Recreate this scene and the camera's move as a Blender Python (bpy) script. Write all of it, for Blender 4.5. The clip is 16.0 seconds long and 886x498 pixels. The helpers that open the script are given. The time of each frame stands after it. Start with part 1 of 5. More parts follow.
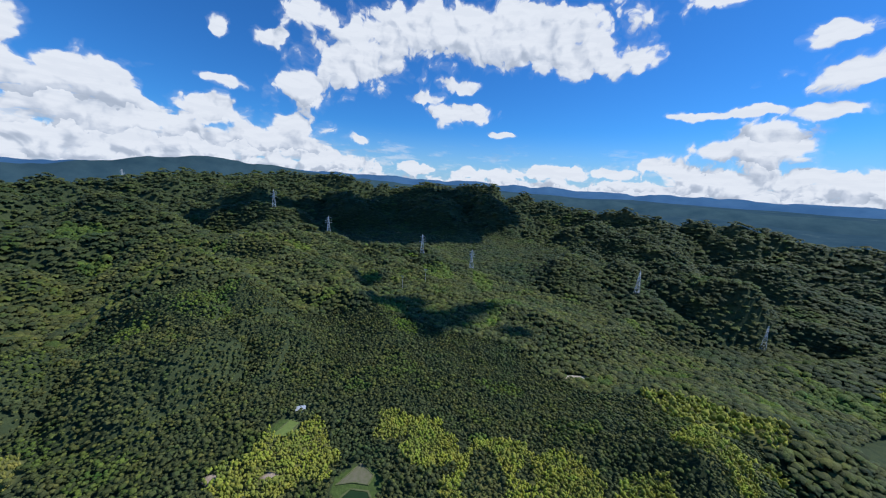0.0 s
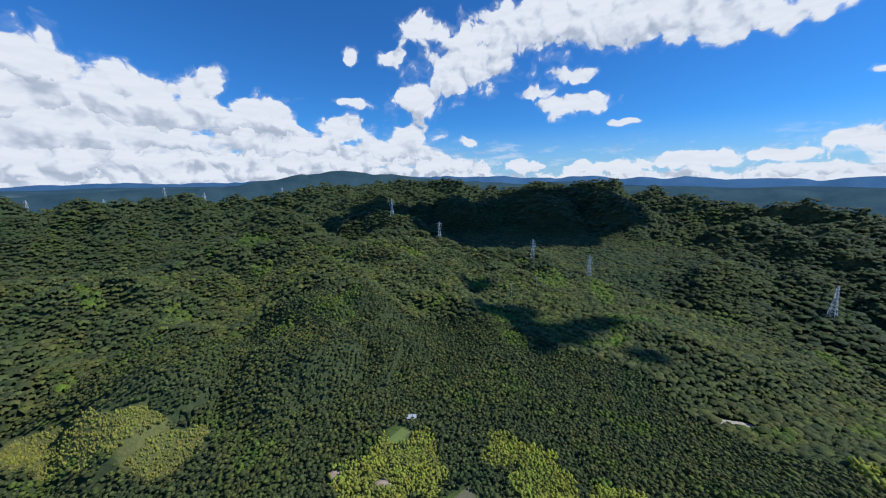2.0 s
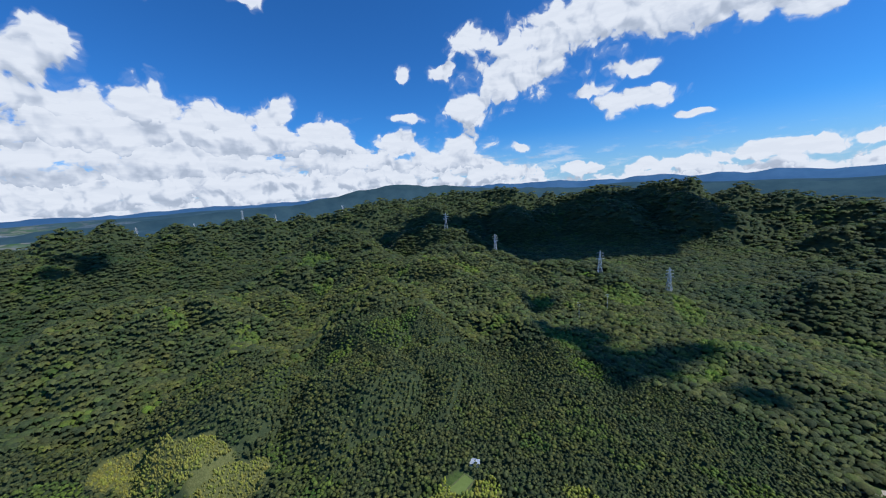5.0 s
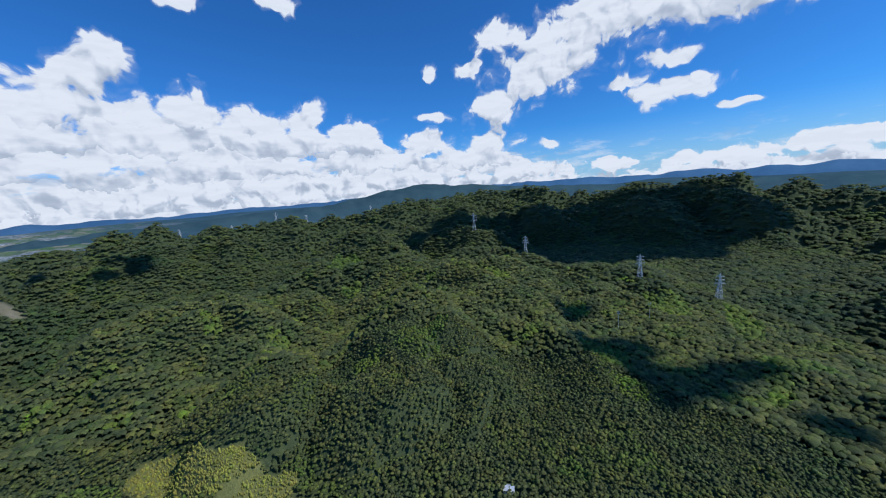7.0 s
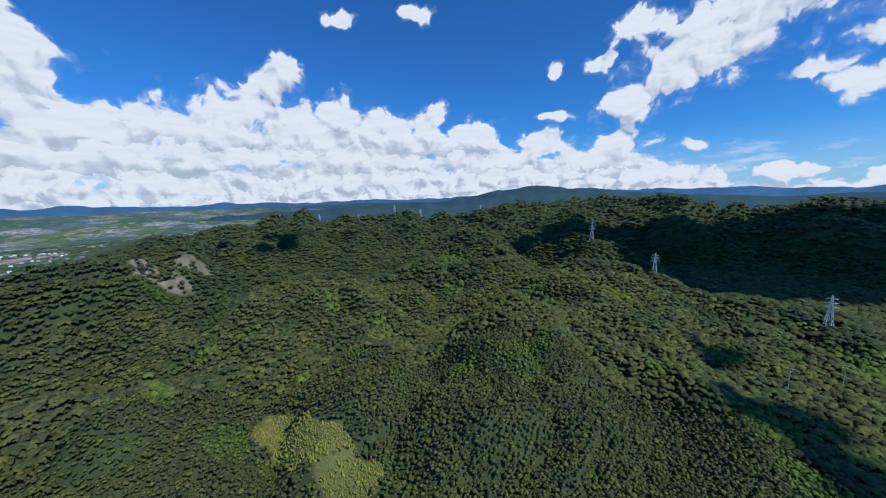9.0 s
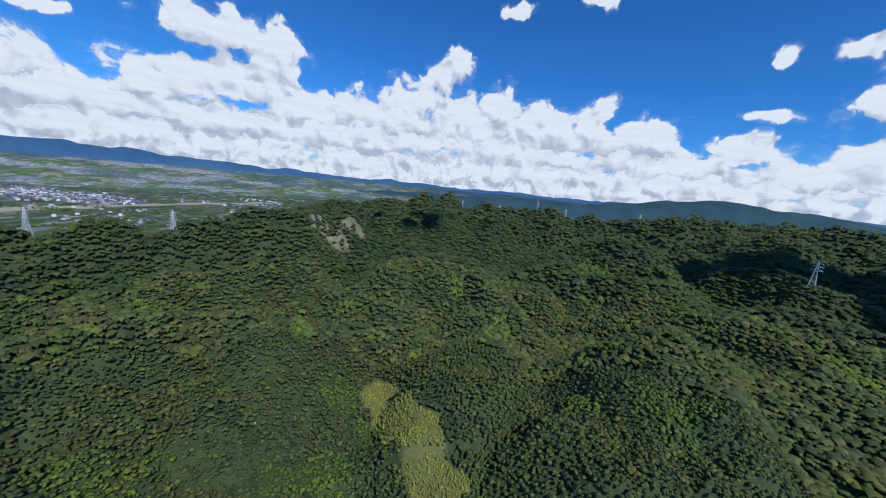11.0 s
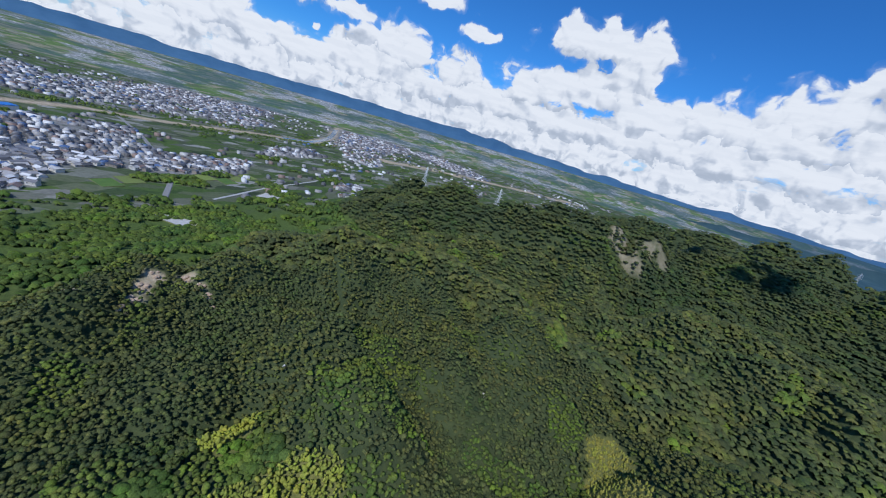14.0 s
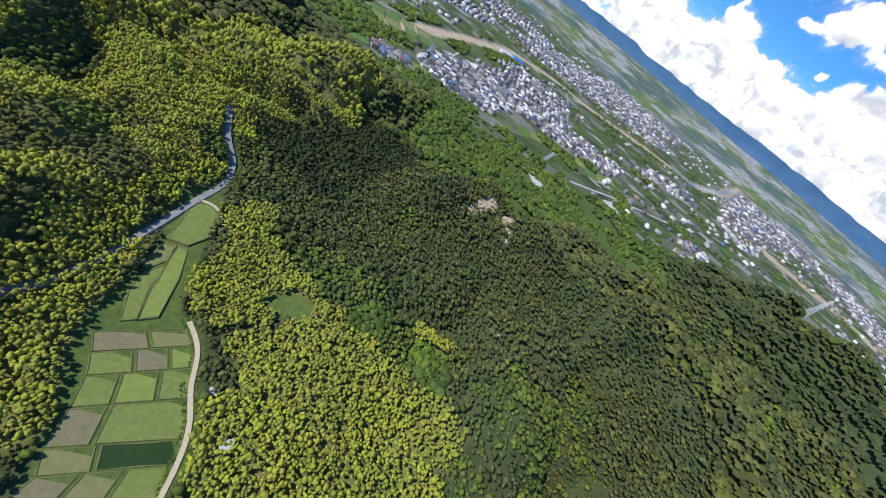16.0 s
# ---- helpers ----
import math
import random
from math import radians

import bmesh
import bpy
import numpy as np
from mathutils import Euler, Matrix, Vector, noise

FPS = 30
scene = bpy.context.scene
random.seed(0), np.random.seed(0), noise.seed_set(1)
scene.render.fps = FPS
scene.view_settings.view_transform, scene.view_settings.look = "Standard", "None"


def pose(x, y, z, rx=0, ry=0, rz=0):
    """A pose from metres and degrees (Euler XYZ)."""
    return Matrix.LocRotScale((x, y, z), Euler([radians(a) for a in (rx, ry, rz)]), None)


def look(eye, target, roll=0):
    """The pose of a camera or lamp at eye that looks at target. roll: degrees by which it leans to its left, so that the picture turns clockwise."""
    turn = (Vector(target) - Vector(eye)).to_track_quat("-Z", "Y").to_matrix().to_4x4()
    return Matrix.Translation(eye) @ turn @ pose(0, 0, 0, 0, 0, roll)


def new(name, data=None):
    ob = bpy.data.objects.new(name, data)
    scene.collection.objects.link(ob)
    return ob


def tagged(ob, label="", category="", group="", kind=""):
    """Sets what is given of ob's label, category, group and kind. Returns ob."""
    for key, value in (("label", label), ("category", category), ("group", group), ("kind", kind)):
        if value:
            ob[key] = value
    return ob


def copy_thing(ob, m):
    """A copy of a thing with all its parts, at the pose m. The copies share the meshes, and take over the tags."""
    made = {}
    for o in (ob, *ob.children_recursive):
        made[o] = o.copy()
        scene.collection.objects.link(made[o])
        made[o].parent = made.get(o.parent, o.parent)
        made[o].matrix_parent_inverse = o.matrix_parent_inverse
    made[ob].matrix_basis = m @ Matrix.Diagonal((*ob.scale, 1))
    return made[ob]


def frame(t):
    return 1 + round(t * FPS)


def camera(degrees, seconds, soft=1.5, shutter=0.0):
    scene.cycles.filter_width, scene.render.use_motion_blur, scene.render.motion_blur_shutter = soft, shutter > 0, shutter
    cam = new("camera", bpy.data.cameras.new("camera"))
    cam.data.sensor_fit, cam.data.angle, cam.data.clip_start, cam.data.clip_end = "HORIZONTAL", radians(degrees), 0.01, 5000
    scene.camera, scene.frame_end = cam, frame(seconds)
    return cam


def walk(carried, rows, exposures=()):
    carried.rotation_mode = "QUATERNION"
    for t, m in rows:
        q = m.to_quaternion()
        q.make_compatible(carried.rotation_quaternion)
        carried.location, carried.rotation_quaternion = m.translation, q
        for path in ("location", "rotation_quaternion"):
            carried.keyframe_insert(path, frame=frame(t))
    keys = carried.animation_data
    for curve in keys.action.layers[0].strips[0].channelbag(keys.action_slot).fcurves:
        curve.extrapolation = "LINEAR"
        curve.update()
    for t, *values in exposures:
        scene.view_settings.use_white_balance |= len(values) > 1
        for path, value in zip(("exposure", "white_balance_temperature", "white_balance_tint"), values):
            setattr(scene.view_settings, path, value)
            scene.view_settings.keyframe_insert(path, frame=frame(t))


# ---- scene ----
# ---- camera ----
cam = camera(106.0, 16.0, 1.1)
PATH = [
    (0, (0.39, 0.69, 195.98), (-0.06, 98.74, 176.30), 3.20),
    (0.5, (0.39, 4.87, 197.94), (-9.81, 102.26, 177.65), 2.29),
    (1, (-0.29, 9.13, 199.83), (-20.07, 104.95, 179.15), 1.09),
    (1.5, (-1.25, 13.07, 201.43), (-28.89, 106.92, 180.74), 0.11),
    (2, (-2.74, 16.69, 202.96), (-34.77, 109.21, 182.62), -0.66),
    (2.5, (-4.55, 20.36, 204.54), (-40.30, 111.58, 184.51), -1.87),
    (3, (-6.59, 24.20, 206.12), (-45.54, 114.16, 186.36), -2.75),
    (3.5, (-8.66, 27.84, 207.54), (-50.01, 116.92, 188.71), -3.26),
    (4, (-10.68, 31.42, 208.86), (-54.25, 119.63, 190.95), -3.52),
    (6.5, (-22.52, 47.39, 216.25), (-73.91, 131.41, 198.97), -4.49),
    (7, (-25.12, 50.58, 217.78), (-78.86, 133.16, 200.66), -4.67),
    (7.5, (-27.65, 53.93, 219.14), (-84.98, 134.12, 202.32), -4.41),
    (8, (-30.29, 56.92, 220.34), (-93.03, 133.05, 204.00), -4.06),
    (8.5, (-34.04, 59.79, 221.02), (-104.54, 128.93, 205.21), -3.16),
    (11, (-67.90, 78.90, 215.55), (-162.31, 105.91, 196.64), 5.69),
    (11.5, (-72.85, 80.50, 214.32), (-169.97, 92.86, 193.97), 6.09),
    (12, (-77.19, 80.40, 213.19), (-174.86, 80.56, 191.72), 6.90),
    (12.5, (-81.25, 79.53, 212.24), (-177.93, 68.29, 189.32), 8.58),
    (13, (-85.20, 78.23, 211.25), (-178.85, 54.16, 185.76), 12.30),
    (13.5, (-89.05, 75.95, 210.00), (-177.97, 40.25, 181.37), 14.86),
    (14, (-92.75, 73.05, 208.61), (-174.09, 24.87, 176.00), 16.54),
    (14.5, (-96.03, 69.76, 207.31), (-162.92, 6.84, 167.73), 22.94),
    (15, (-99.04, 66.59, 205.28), (-147.14, -6.14, 156.32), 30.77),
    (15.5, (-101.33, 62.88, 202.63), (-133.30, -12.64, 145.41), 35.64),
    (16, (-102.87, 59.08, 199.35), (-119.79, -16.15, 135.68), 39.35),
]
walk(cam, [(t, look(eye, target, roll)) for t, eye, target, roll in PATH], [(0, -0.12, 5920, 10), (11, -0.16, 5750, 10), (13.5, -0.14, 5850, 10), (15, 0.08, 6200, 10), (16, 0.36, 6600, 10)])

# ---- light ----
SUN_AZIMUTH, SUN_HEIGHT = 284.0, 49.0  # degrees to the left of +y, and above the horizon
to_sun = Vector((-math.sin(radians(SUN_AZIMUTH)) * math.cos(radians(SUN_HEIGHT)), math.cos(radians(SUN_AZIMUTH)) * math.cos(radians(SUN_HEIGHT)), math.sin(radians(SUN_HEIGHT))))
sun = new("sun", bpy.data.lights.new("sun", "SUN"))
sun.data.energy, sun.data.angle, sun.data.color = 3.5, radians(0.53), (1.0, 0.96, 0.89)
sun.matrix_world = look(to_sun * 3000, (0, 0, 0))

world = bpy.data.worlds.new("sky")
scene.world, world.use_nodes = world, True


# ---- clouds of the sky: bearing to the left of +y, height above the horizon, half width, half height, all in degrees ----
CLOUDS_NORTH = [
    (9.5, 20.5, 8.7, 3.6), (-6.2, 21.8, 18.4, 4.3), (-19.7, 18.5, 8.5, 2.4), (14.5, 16.4, 7.5, 3.1), (22.7, 12.5, 4.4, 2.3),
    (22.7, 21.8, 3.6, 1.8), (26.5, 17.6, 2.1, 1.2), (32.9, 18.1, 1.2, 1.2), (-1.7, 10.8, 4.8, 1.7), (5.3, 13.1, 3.4, 1.0),
    (-8.0, 7.7, 1.6, 0.6), (-1.9, 14.9, 3.0, 0.9), (-35.3, 23.2, 3.2, 1.1), (-48.6, 13.9, 6.0, 1.8), (-45.4, 17.3, 2.4, 1.1),
    (-53.6, 14.7, 3.4, 2.3), (-37.7, 10.3, 5.9, 0.6), (-40.9, 5.9, 4.9, 2.8), (-46.3, 9.9, 2.9, 0.9), (-32.1, 3.5, 4.4, 1.2),
    (-42.0, 2.3, 14.7, 1.4), (-52.2, 2.7, 5.6, 1.3),
]
CLOUDS_NORTHWEST = [
    (14.5, 5.7, 1.8, 0.9), (23.9, 7.3, 3.9, 2.1), (32.8, 11.7, 1.9, 0.7), (-5.8, 1.7, 5.3, 0.9), (-17.2, 2.3, 7.5, 1.2),
    (5.3, 2.0, 4.5, 1.0), (-24.5, 2.5, 4.7, 0.9), (28.7, 4.4, 5.3, 2.1), (74.6, 17.9, 2.0, 2.4), (76.3, 15.6, 3.0, 2.4),
    (79.5, 13.0, 3.4, 2.3), (83.0, 9.9, 3.3, 2.6), (73.3, 11.0, 6.0, 3.2), (67.2, 12.1, 3.4, 2.9), (58.8, 11.0, 5.6, 2.5),
    (52.5, 11.8, 3.3, 2.6), (45.7, 9.5, 4.2, 2.6), (34.9, 7.9, 5.1, 1.6), (66.4, 25.1, 2.1, 1.2), (54.6, 26.1, 2.7, 1.1),
]
CLOUDS_WEST = [
    (107.9, 16.5, 8.0, 2.4), (101.5, 15.4, 4.3, 3.0), (103.5, 10.9, 5.6, 3.5), (114.9, 9.7, 3.4, 2.5), (127.0, 7.7, 3.1, 2.1),
    (122.1, 7.1, 4.3, 2.9), (117.3, 4.8, 6.5, 2.5), (108.1, 6.1, 7.2, 2.5), (93.0, 8.6, 10.2, 3.4), (125.1, 14.2, 2.5, 0.8),
    (124.6, 2.7, 4.7, 1.7), (82.3, 10.6, 7.7, 3.5), (96.7, 4.1, 9.5, 1.7),
]
CLOUDS_SOUTHWEST = [
    (136.3, 8.6, 6.1, 3.3), (125.8, 7.1, 6.1, 3.6), (141.5, 11.2, 2.9, 1.0), (147.9, 3.1, 3.5, 2.8), (118.1, 7.0, 5.0, 3.0),
    (156.1, 5.7, 8.6, 1.4), (130.8, 16.4, 3.2, 0.8), (162.3, 5.0, 8.0, 1.2), (148.8, 12.7, 3.3, 2.2), (151.7, 11.0, 1.3, 0.7),
    (147.5, 8.4, 0.6, 0.7), (143.8, 7.9, 1.1, 1.0), (157.1, 7.6, 2.2, 1.5), (168.4, 3.5, 4.1, 1.5), (149.0, 4.0, 2.9, 2.4),
    (138.7, 5.2, 3.1, 3.5), (155.9, 3.7, 3.1, 1.9), (162.1, 4.0, 2.6, 1.5),
]
wn, wl = world.node_tree.nodes, world.node_tree.links


def wmath(op, a, b=None, c=None, clamp=False):
    n = wn.new("ShaderNodeMath")
    n.operation, n.use_clamp = op, clamp
    for i, v in enumerate((a, b, c)):
        if v is None:
            continue
        if isinstance(v, (int, float)):
            n.inputs[i].default_value = v
        else:
            wl.new(v, n.inputs[i])
    return n.outputs[0]


def wvec(op, a, b=None):
    n = wn.new("ShaderNodeVectorMath")
    n.operation = op
    for i, v in enumerate((a, b)):
        if v is None:
            continue
        if isinstance(v, tuple):
            n.inputs[i].default_value = v
        else:
            wl.new(v, n.inputs[i])
    return n.outputs["Value"] if op == "LENGTH" else n.outputs["Vector"]


def wrange(v, a, b, c=0.0, d=1.0, smooth_step=True):
    n = wn.new("ShaderNodeMapRange")
    n.interpolation_type = "SMOOTHSTEP" if smooth_step else "LINEAR"
    for i, s in enumerate((v, a, b, c, d)):
        if isinstance(s, (int, float)):
            n.inputs[i].default_value = s
        else:
            wl.new(s, n.inputs[i])
    return n.outputs[0]


def wnoise(vec, scale, detail, rough, lac=2.1):
    n = wn.new("ShaderNodeTexNoise")
    n.inputs["Scale"].default_value, n.inputs["Detail"].default_value, n.inputs["Roughness"].default_value, n.inputs["Lacunarity"].default_value = scale, detail, rough, lac
    wl.new(vec, n.inputs["Vector"])
    return n.outputs[0]


def wbillow(vec, scale, detail=3.0):
    """Round heaps, as the tops of cumulus have."""
    n = wn.new("ShaderNodeTexVoronoi")
    n.feature = "SMOOTH_F1"
    n.inputs["Scale"].default_value, n.inputs["Smoothness"].default_value = scale, 0.35
    n.inputs["Detail"].default_value, n.inputs["Roughness"].default_value = detail, 0.5
    wl.new(vec, n.inputs["Vector"])
    return wmath("SUBTRACT", 0.62, n.outputs["Distance"])


split = wn.new("ShaderNodeSeparateXYZ")
wl.new(wn.new("ShaderNodeTexCoord").outputs["Generated"], split.inputs[0])
bearing = wmath("MULTIPLY", wmath("ARCTAN2", wmath("MULTIPLY", split.outputs[0], -1.0), split.outputs[1]), 57.2958)
bearing = wmath("WRAP", bearing, 260.0, -100.0)
lift = wmath("MULTIPLY", wmath("ARCSINE", split.outputs[2]), 57.2958)
join = wn.new("ShaderNodeCombineXYZ")
wl.new(bearing, join.inputs[0]), wl.new(lift, join.inputs[1])
place = join.outputs[0]
ALL_CLOUDS = CLOUDS_NORTH + CLOUDS_NORTHWEST + CLOUDS_WEST + CLOUDS_SOUTHWEST


def heaps(vec):
    """How deep a direction lies inside the nearest cloud: 1 at its middle, 0 at its rim, less outside."""
    best = None
    for az, el, a, b in ALL_CLOUDS:
        d = wvec("LENGTH", wvec("MULTIPLY", wvec("SUBTRACT", vec, (az, el, 0.0)), (0.7 / a, 0.7 / b, 0.0)))
        best = d if best is None else wmath("SMOOTH_MIN", best, d, 0.25)
    return wmath("SUBTRACT", 1.0, best)


warp = wn.new("ShaderNodeTexNoise")
warp.inputs["Scale"].default_value, warp.inputs["Detail"].default_value = 0.22, 3.0
wl.new(place, warp.inputs["Vector"])
bent = wvec("ADD", place, wvec("MULTIPLY", wvec("SUBTRACT", warp.outputs["Color"], (0.5, 0.5, 0.5)), (5.0, 3.0, 0.0)))
far_off = wrange(lift, 1.5, 7.5)


def lumps(vec, detail):
    """Heaps that shrink with distance, towards the horizon."""
    small, large = wbillow(vec, 0.5, detail), wbillow(vec, 0.27, detail)
    return wmath("ADD", small, wmath("MULTIPLY", far_off, wmath("SUBTRACT", large, small)))


puff = wmath("ADD", wmath("MULTIPLY", lumps(bent, 3.0), 1.35), wmath("MULTIPLY", wmath("SUBTRACT", wnoise(bent, 0.6, 6.0, 0.6), 0.5), 1.0))
mass = wmath("ADD", wmath("MULTIPLY", lumps(bent, 2.5), 1.3), wmath("MULTIPLY", wmath("SUBTRACT", wnoise(bent, 0.3, 3.0, 0.5), 0.5), 0.5))
toward = wvec("ADD", bent, (-0.5, 1.0, 0.0))
mass_lit = wmath("ADD", wmath("MULTIPLY", lumps(toward, 2.5), 1.3), wmath("MULTIPLY", wmath("SUBTRACT", wnoise(toward, 0.3, 3.0, 0.5), 0.5), 0.5))
body, body_above = heaps(bent), heaps(wvec("ADD", bent, (0.0, 2.6, 0.0)))

# The far, flat-lying ranks of cloud just over the horizon.
BANK = [(-90, 1.5), (-58, 2.5), (-41, 4.5), (-29, 2.8), (-12, 2.2), (7, 2.6), (15, 4.0), (22, 6.5), (27, 8.0), (34, 6.5), (40, 9.0), (46, 12.0), (50, 11.0), (53, 12.8), (57, 11.6), (63, 13.2), (68, 12.6), (72, 14.0), (78, 15.0), (83, 12.0), (88, 9.6), (94, 11.4), (99, 14.0), (107, 15.5), (114, 12.5), (121, 10.6), (128, 10.4), (137, 11.0), (146, 8.6), (155, 6.8), (168, 5.0), (181, 3.0)]
skyline = wn.new("ShaderNodeValToRGB")
ends = skyline.color_ramp.elements
while len(ends) < len(BANK):
    ends.new(0.5)
for e, (az, top) in zip(ends, BANK):
    e.position, e.color = (az + 100) / 280, (top / 25, top / 25, top / 25, 1)
turned = wn.new("ShaderNodeSeparateXYZ")
wl.new(bent, turned.inputs[0])
wl.new(wmath("DIVIDE", wmath("ADD", turned.outputs[0], 100.0), 280.0), skyline.inputs[0])
bank_top = wmath("MULTIPLY", skyline.outputs[0], 25.0)
bank = wmath("MINIMUM", wmath("DIVIDE", wmath("SUBTRACT", bank_top, turned.outputs[1]), 4.0), 0.62)
bank_above = wmath("MINIMUM", wmath("DIVIDE", wmath("SUBTRACT", bank_top, wmath("ADD", turned.outputs[1], 2.6)), 4.0), 0.62)
gap = wmath("MULTIPLY", wmath("SUBTRACT", wnoise(wvec("MULTIPLY", place, (0.09, 0.3, 1.0)), 1.0, 4.0, 0.6), 0.47), wrange(lift, 0.5, 8.0, 1.3, 1.8))
bank = wmath("ADD", bank, wmath("MINIMUM", gap, 0.2))
body, body_above = wmath("MAXIMUM", body, bank), wmath("MAXIMUM", body_above, bank_above)
flat = wvec("MULTIPLY", place, (0.16, 0.62, 1.0))
ranks = wnoise(flat, 1.0, 6.0, 0.6)
low = wmath("MULTIPLY", wrange(lift, -1.0, 0.4), wrange(lift, 3.4, 8.5, 1.0, 0.0))
westward = wmath("MULTIPLY", wrange(bearing, -8.0, 45.0, 0.35, 1.0), wrange(bearing, 150.0, 190.0, 1.0, 0.6))
low = wmath("MULTIPLY", low, westward)
rank_cover = wrange(wmath("ADD", ranks, wmath("MULTIPLY", low, 0.3)), 0.6, 0.78)
rank_cover = wmath("MULTIPLY", rank_cover, low)

depth = wmath("ADD", wmath("MULTIPLY", body, 1.15), wmath("MULTIPLY", puff, 0.62))
cover = wrange(depth, -0.02, 0.2)
wisp = wrange(depth, -0.2, 0.2, 0.0, 0.2)
cover = wmath("MAXIMUM", wmath("MAXIMUM", cover, wisp), rank_cover)
tier = wmath("FRACT", wmath("ADD", wmath("DIVIDE", turned.outputs[1], 3.6), wmath("MULTIPLY", wnoise(wvec("MULTIPLY", place, (0.24, 0.2, 1.0)), 1.0, 4.0, 0.55), 1.9)))
tier = wmath("MULTIPLY", wmath("SUBTRACT", wrange(tier, 0.0, 0.55), 0.72), wrange(lift, 8.0, 15.0, 0.5, 0.14))
broad = wmath("MULTIPLY", wmath("SUBTRACT", wnoise(wvec("MULTIPLY", place, (0.2, 0.34, 1.0)), 1.0, 3.0, 0.5), 0.5), 0.4)
shade = wmath("ADD", wmath("MULTIPLY", wmath("SUBTRACT", mass, mass_lit), 1.0), wmath("MULTIPLY", wmath("SUBTRACT", body, body_above), 0.75))
bright = wrange(wmath("ADD", wmath("ADD", wmath("ADD", shade, 0.46), tier), broad), -0.3, 0.75)
rank_light = wrange(wmath("SUBTRACT", wnoise(wvec("ADD", flat, (0.0, -0.28, 0.0)), 1.0, 6.0, 0.6), ranks), -0.1, 0.12)
bright = wmath("ADD", wmath("MULTIPLY", bright, 0.86), wmath("MULTIPLY", rank_light, 0.14))
tone = wn.new("ShaderNodeValToRGB")
tone.color_ramp.elements[0].position, tone.color_ramp.elements[0].color = 0.0, (0.47, 0.515, 0.59, 1)
tone.color_ramp.elements[1].position, tone.color_ramp.elements[1].color = 0.95, (0.88, 0.885, 0.9, 1)
mid = tone.color_ramp.elements.new(0.42)
mid.color = (0.63, 0.665, 0.73, 1)
wl.new(bright, tone.inputs[0])

sky = wn.new("ShaderNodeTexSky")
sky.sky_type, sky.sun_disc = "NISHITA", False
sky.sun_elevation, sky.sun_rotation = radians(SUN_HEIGHT), radians(-SUN_AZIMUTH)
sky.altitude, sky.air_density, sky.dust_density, sky.ozone_density = 600, 1.0, 0.15, 3.0
deep, vivid = wn.new("ShaderNodeMix"), wn.new("ShaderNodeMix")
deep.data_type, deep.blend_type = "RGBA", "MULTIPLY"
deep.inputs[0].default_value, deep.inputs[7].default_value = 1.0, (0.34, 0.86, 1.42, 1)
wl.new(sky.outputs[0], deep.inputs[6])
vivid.data_type = "RGBA"
vivid.inputs[7].default_value = (4.6, 6.6, 8.4, 1)
wl.new(wrange(lift, -2.0, 9.0, 0.8, 0.0), vivid.inputs[0])
wl.new(deep.outputs[2], vivid.inputs[6])
clear, cloudy, both = wn["Background"], wn.new("ShaderNodeBackground"), wn.new("ShaderNodeMixShader")
clear.inputs["Strength"].default_value = 0.092
wl.new(vivid.outputs[2], clear.inputs["Color"])
wl.new(tone.outputs[0], cloudy.inputs["Color"])
wl.new(cover, both.inputs[0]), wl.new(clear.outputs[0], both.inputs[1]), wl.new(cloudy.outputs[0], both.inputs[2])
wl.new(both.outputs[0], wn["World Output"].inputs["Surface"])


# ---- materials ----
def material(name, rough=0.8):
    m = bpy.data.materials.new(name)
    m.use_nodes = True
    n, l = m.node_tree.nodes, m.node_tree.links
    n["Principled BSDF"].inputs["Roughness"].default_value = rough
    return m, n, l, n["Principled BSDF"]


def ramp(n, l, value, stops):
    r = n.new("ShaderNodeValToRGB")
    el = r.color_ramp.elements
    while len(el) < len(stops):
        el.new(0.5)
    for e, (at, c) in zip(el, stops):
        e.position, e.color = at, (*c, 1)
    l.new(value, r.inputs[0])
    return r.outputs[0]


def noise_of(n, l, size, detail=3, rough=0.55):
    """Noise over the world, with lumps of about that many metres."""
    g, t = n.new("ShaderNodeNewGeometry"), n.new("ShaderNodeTexNoise")
    t.inputs["Scale"].default_value, t.inputs["Detail"].default_value, t.inputs["Roughness"].default_value = 1 / size, detail, rough
    l.new(g.outputs["Position"], t.inputs["Vector"])
    return t.outputs[0]


def mixed(n, l, how, fac, a, b):
    m = n.new("ShaderNodeMix")
    m.data_type, m.blend_type = "RGBA", how
    for socket, v in ((m.inputs[0], fac), (m.inputs[6], a), (m.inputs[7], b)):
        if isinstance(v, (int, float)):
            socket.default_value = v
        elif isinstance(v, tuple):
            socket.default_value = (*v, 1)
        else:
            l.new(v, socket)
    return m.outputs[2]


def bumped(n, l, bsdf, value, strength, metres):
    b = n.new("ShaderNodeBump")
    b.inputs["Strength"].default_value, b.inputs["Distance"].default_value = strength, metres
    l.new(value, b.inputs["Height"])
    l.new(b.outputs[0], bsdf.inputs["Normal"])


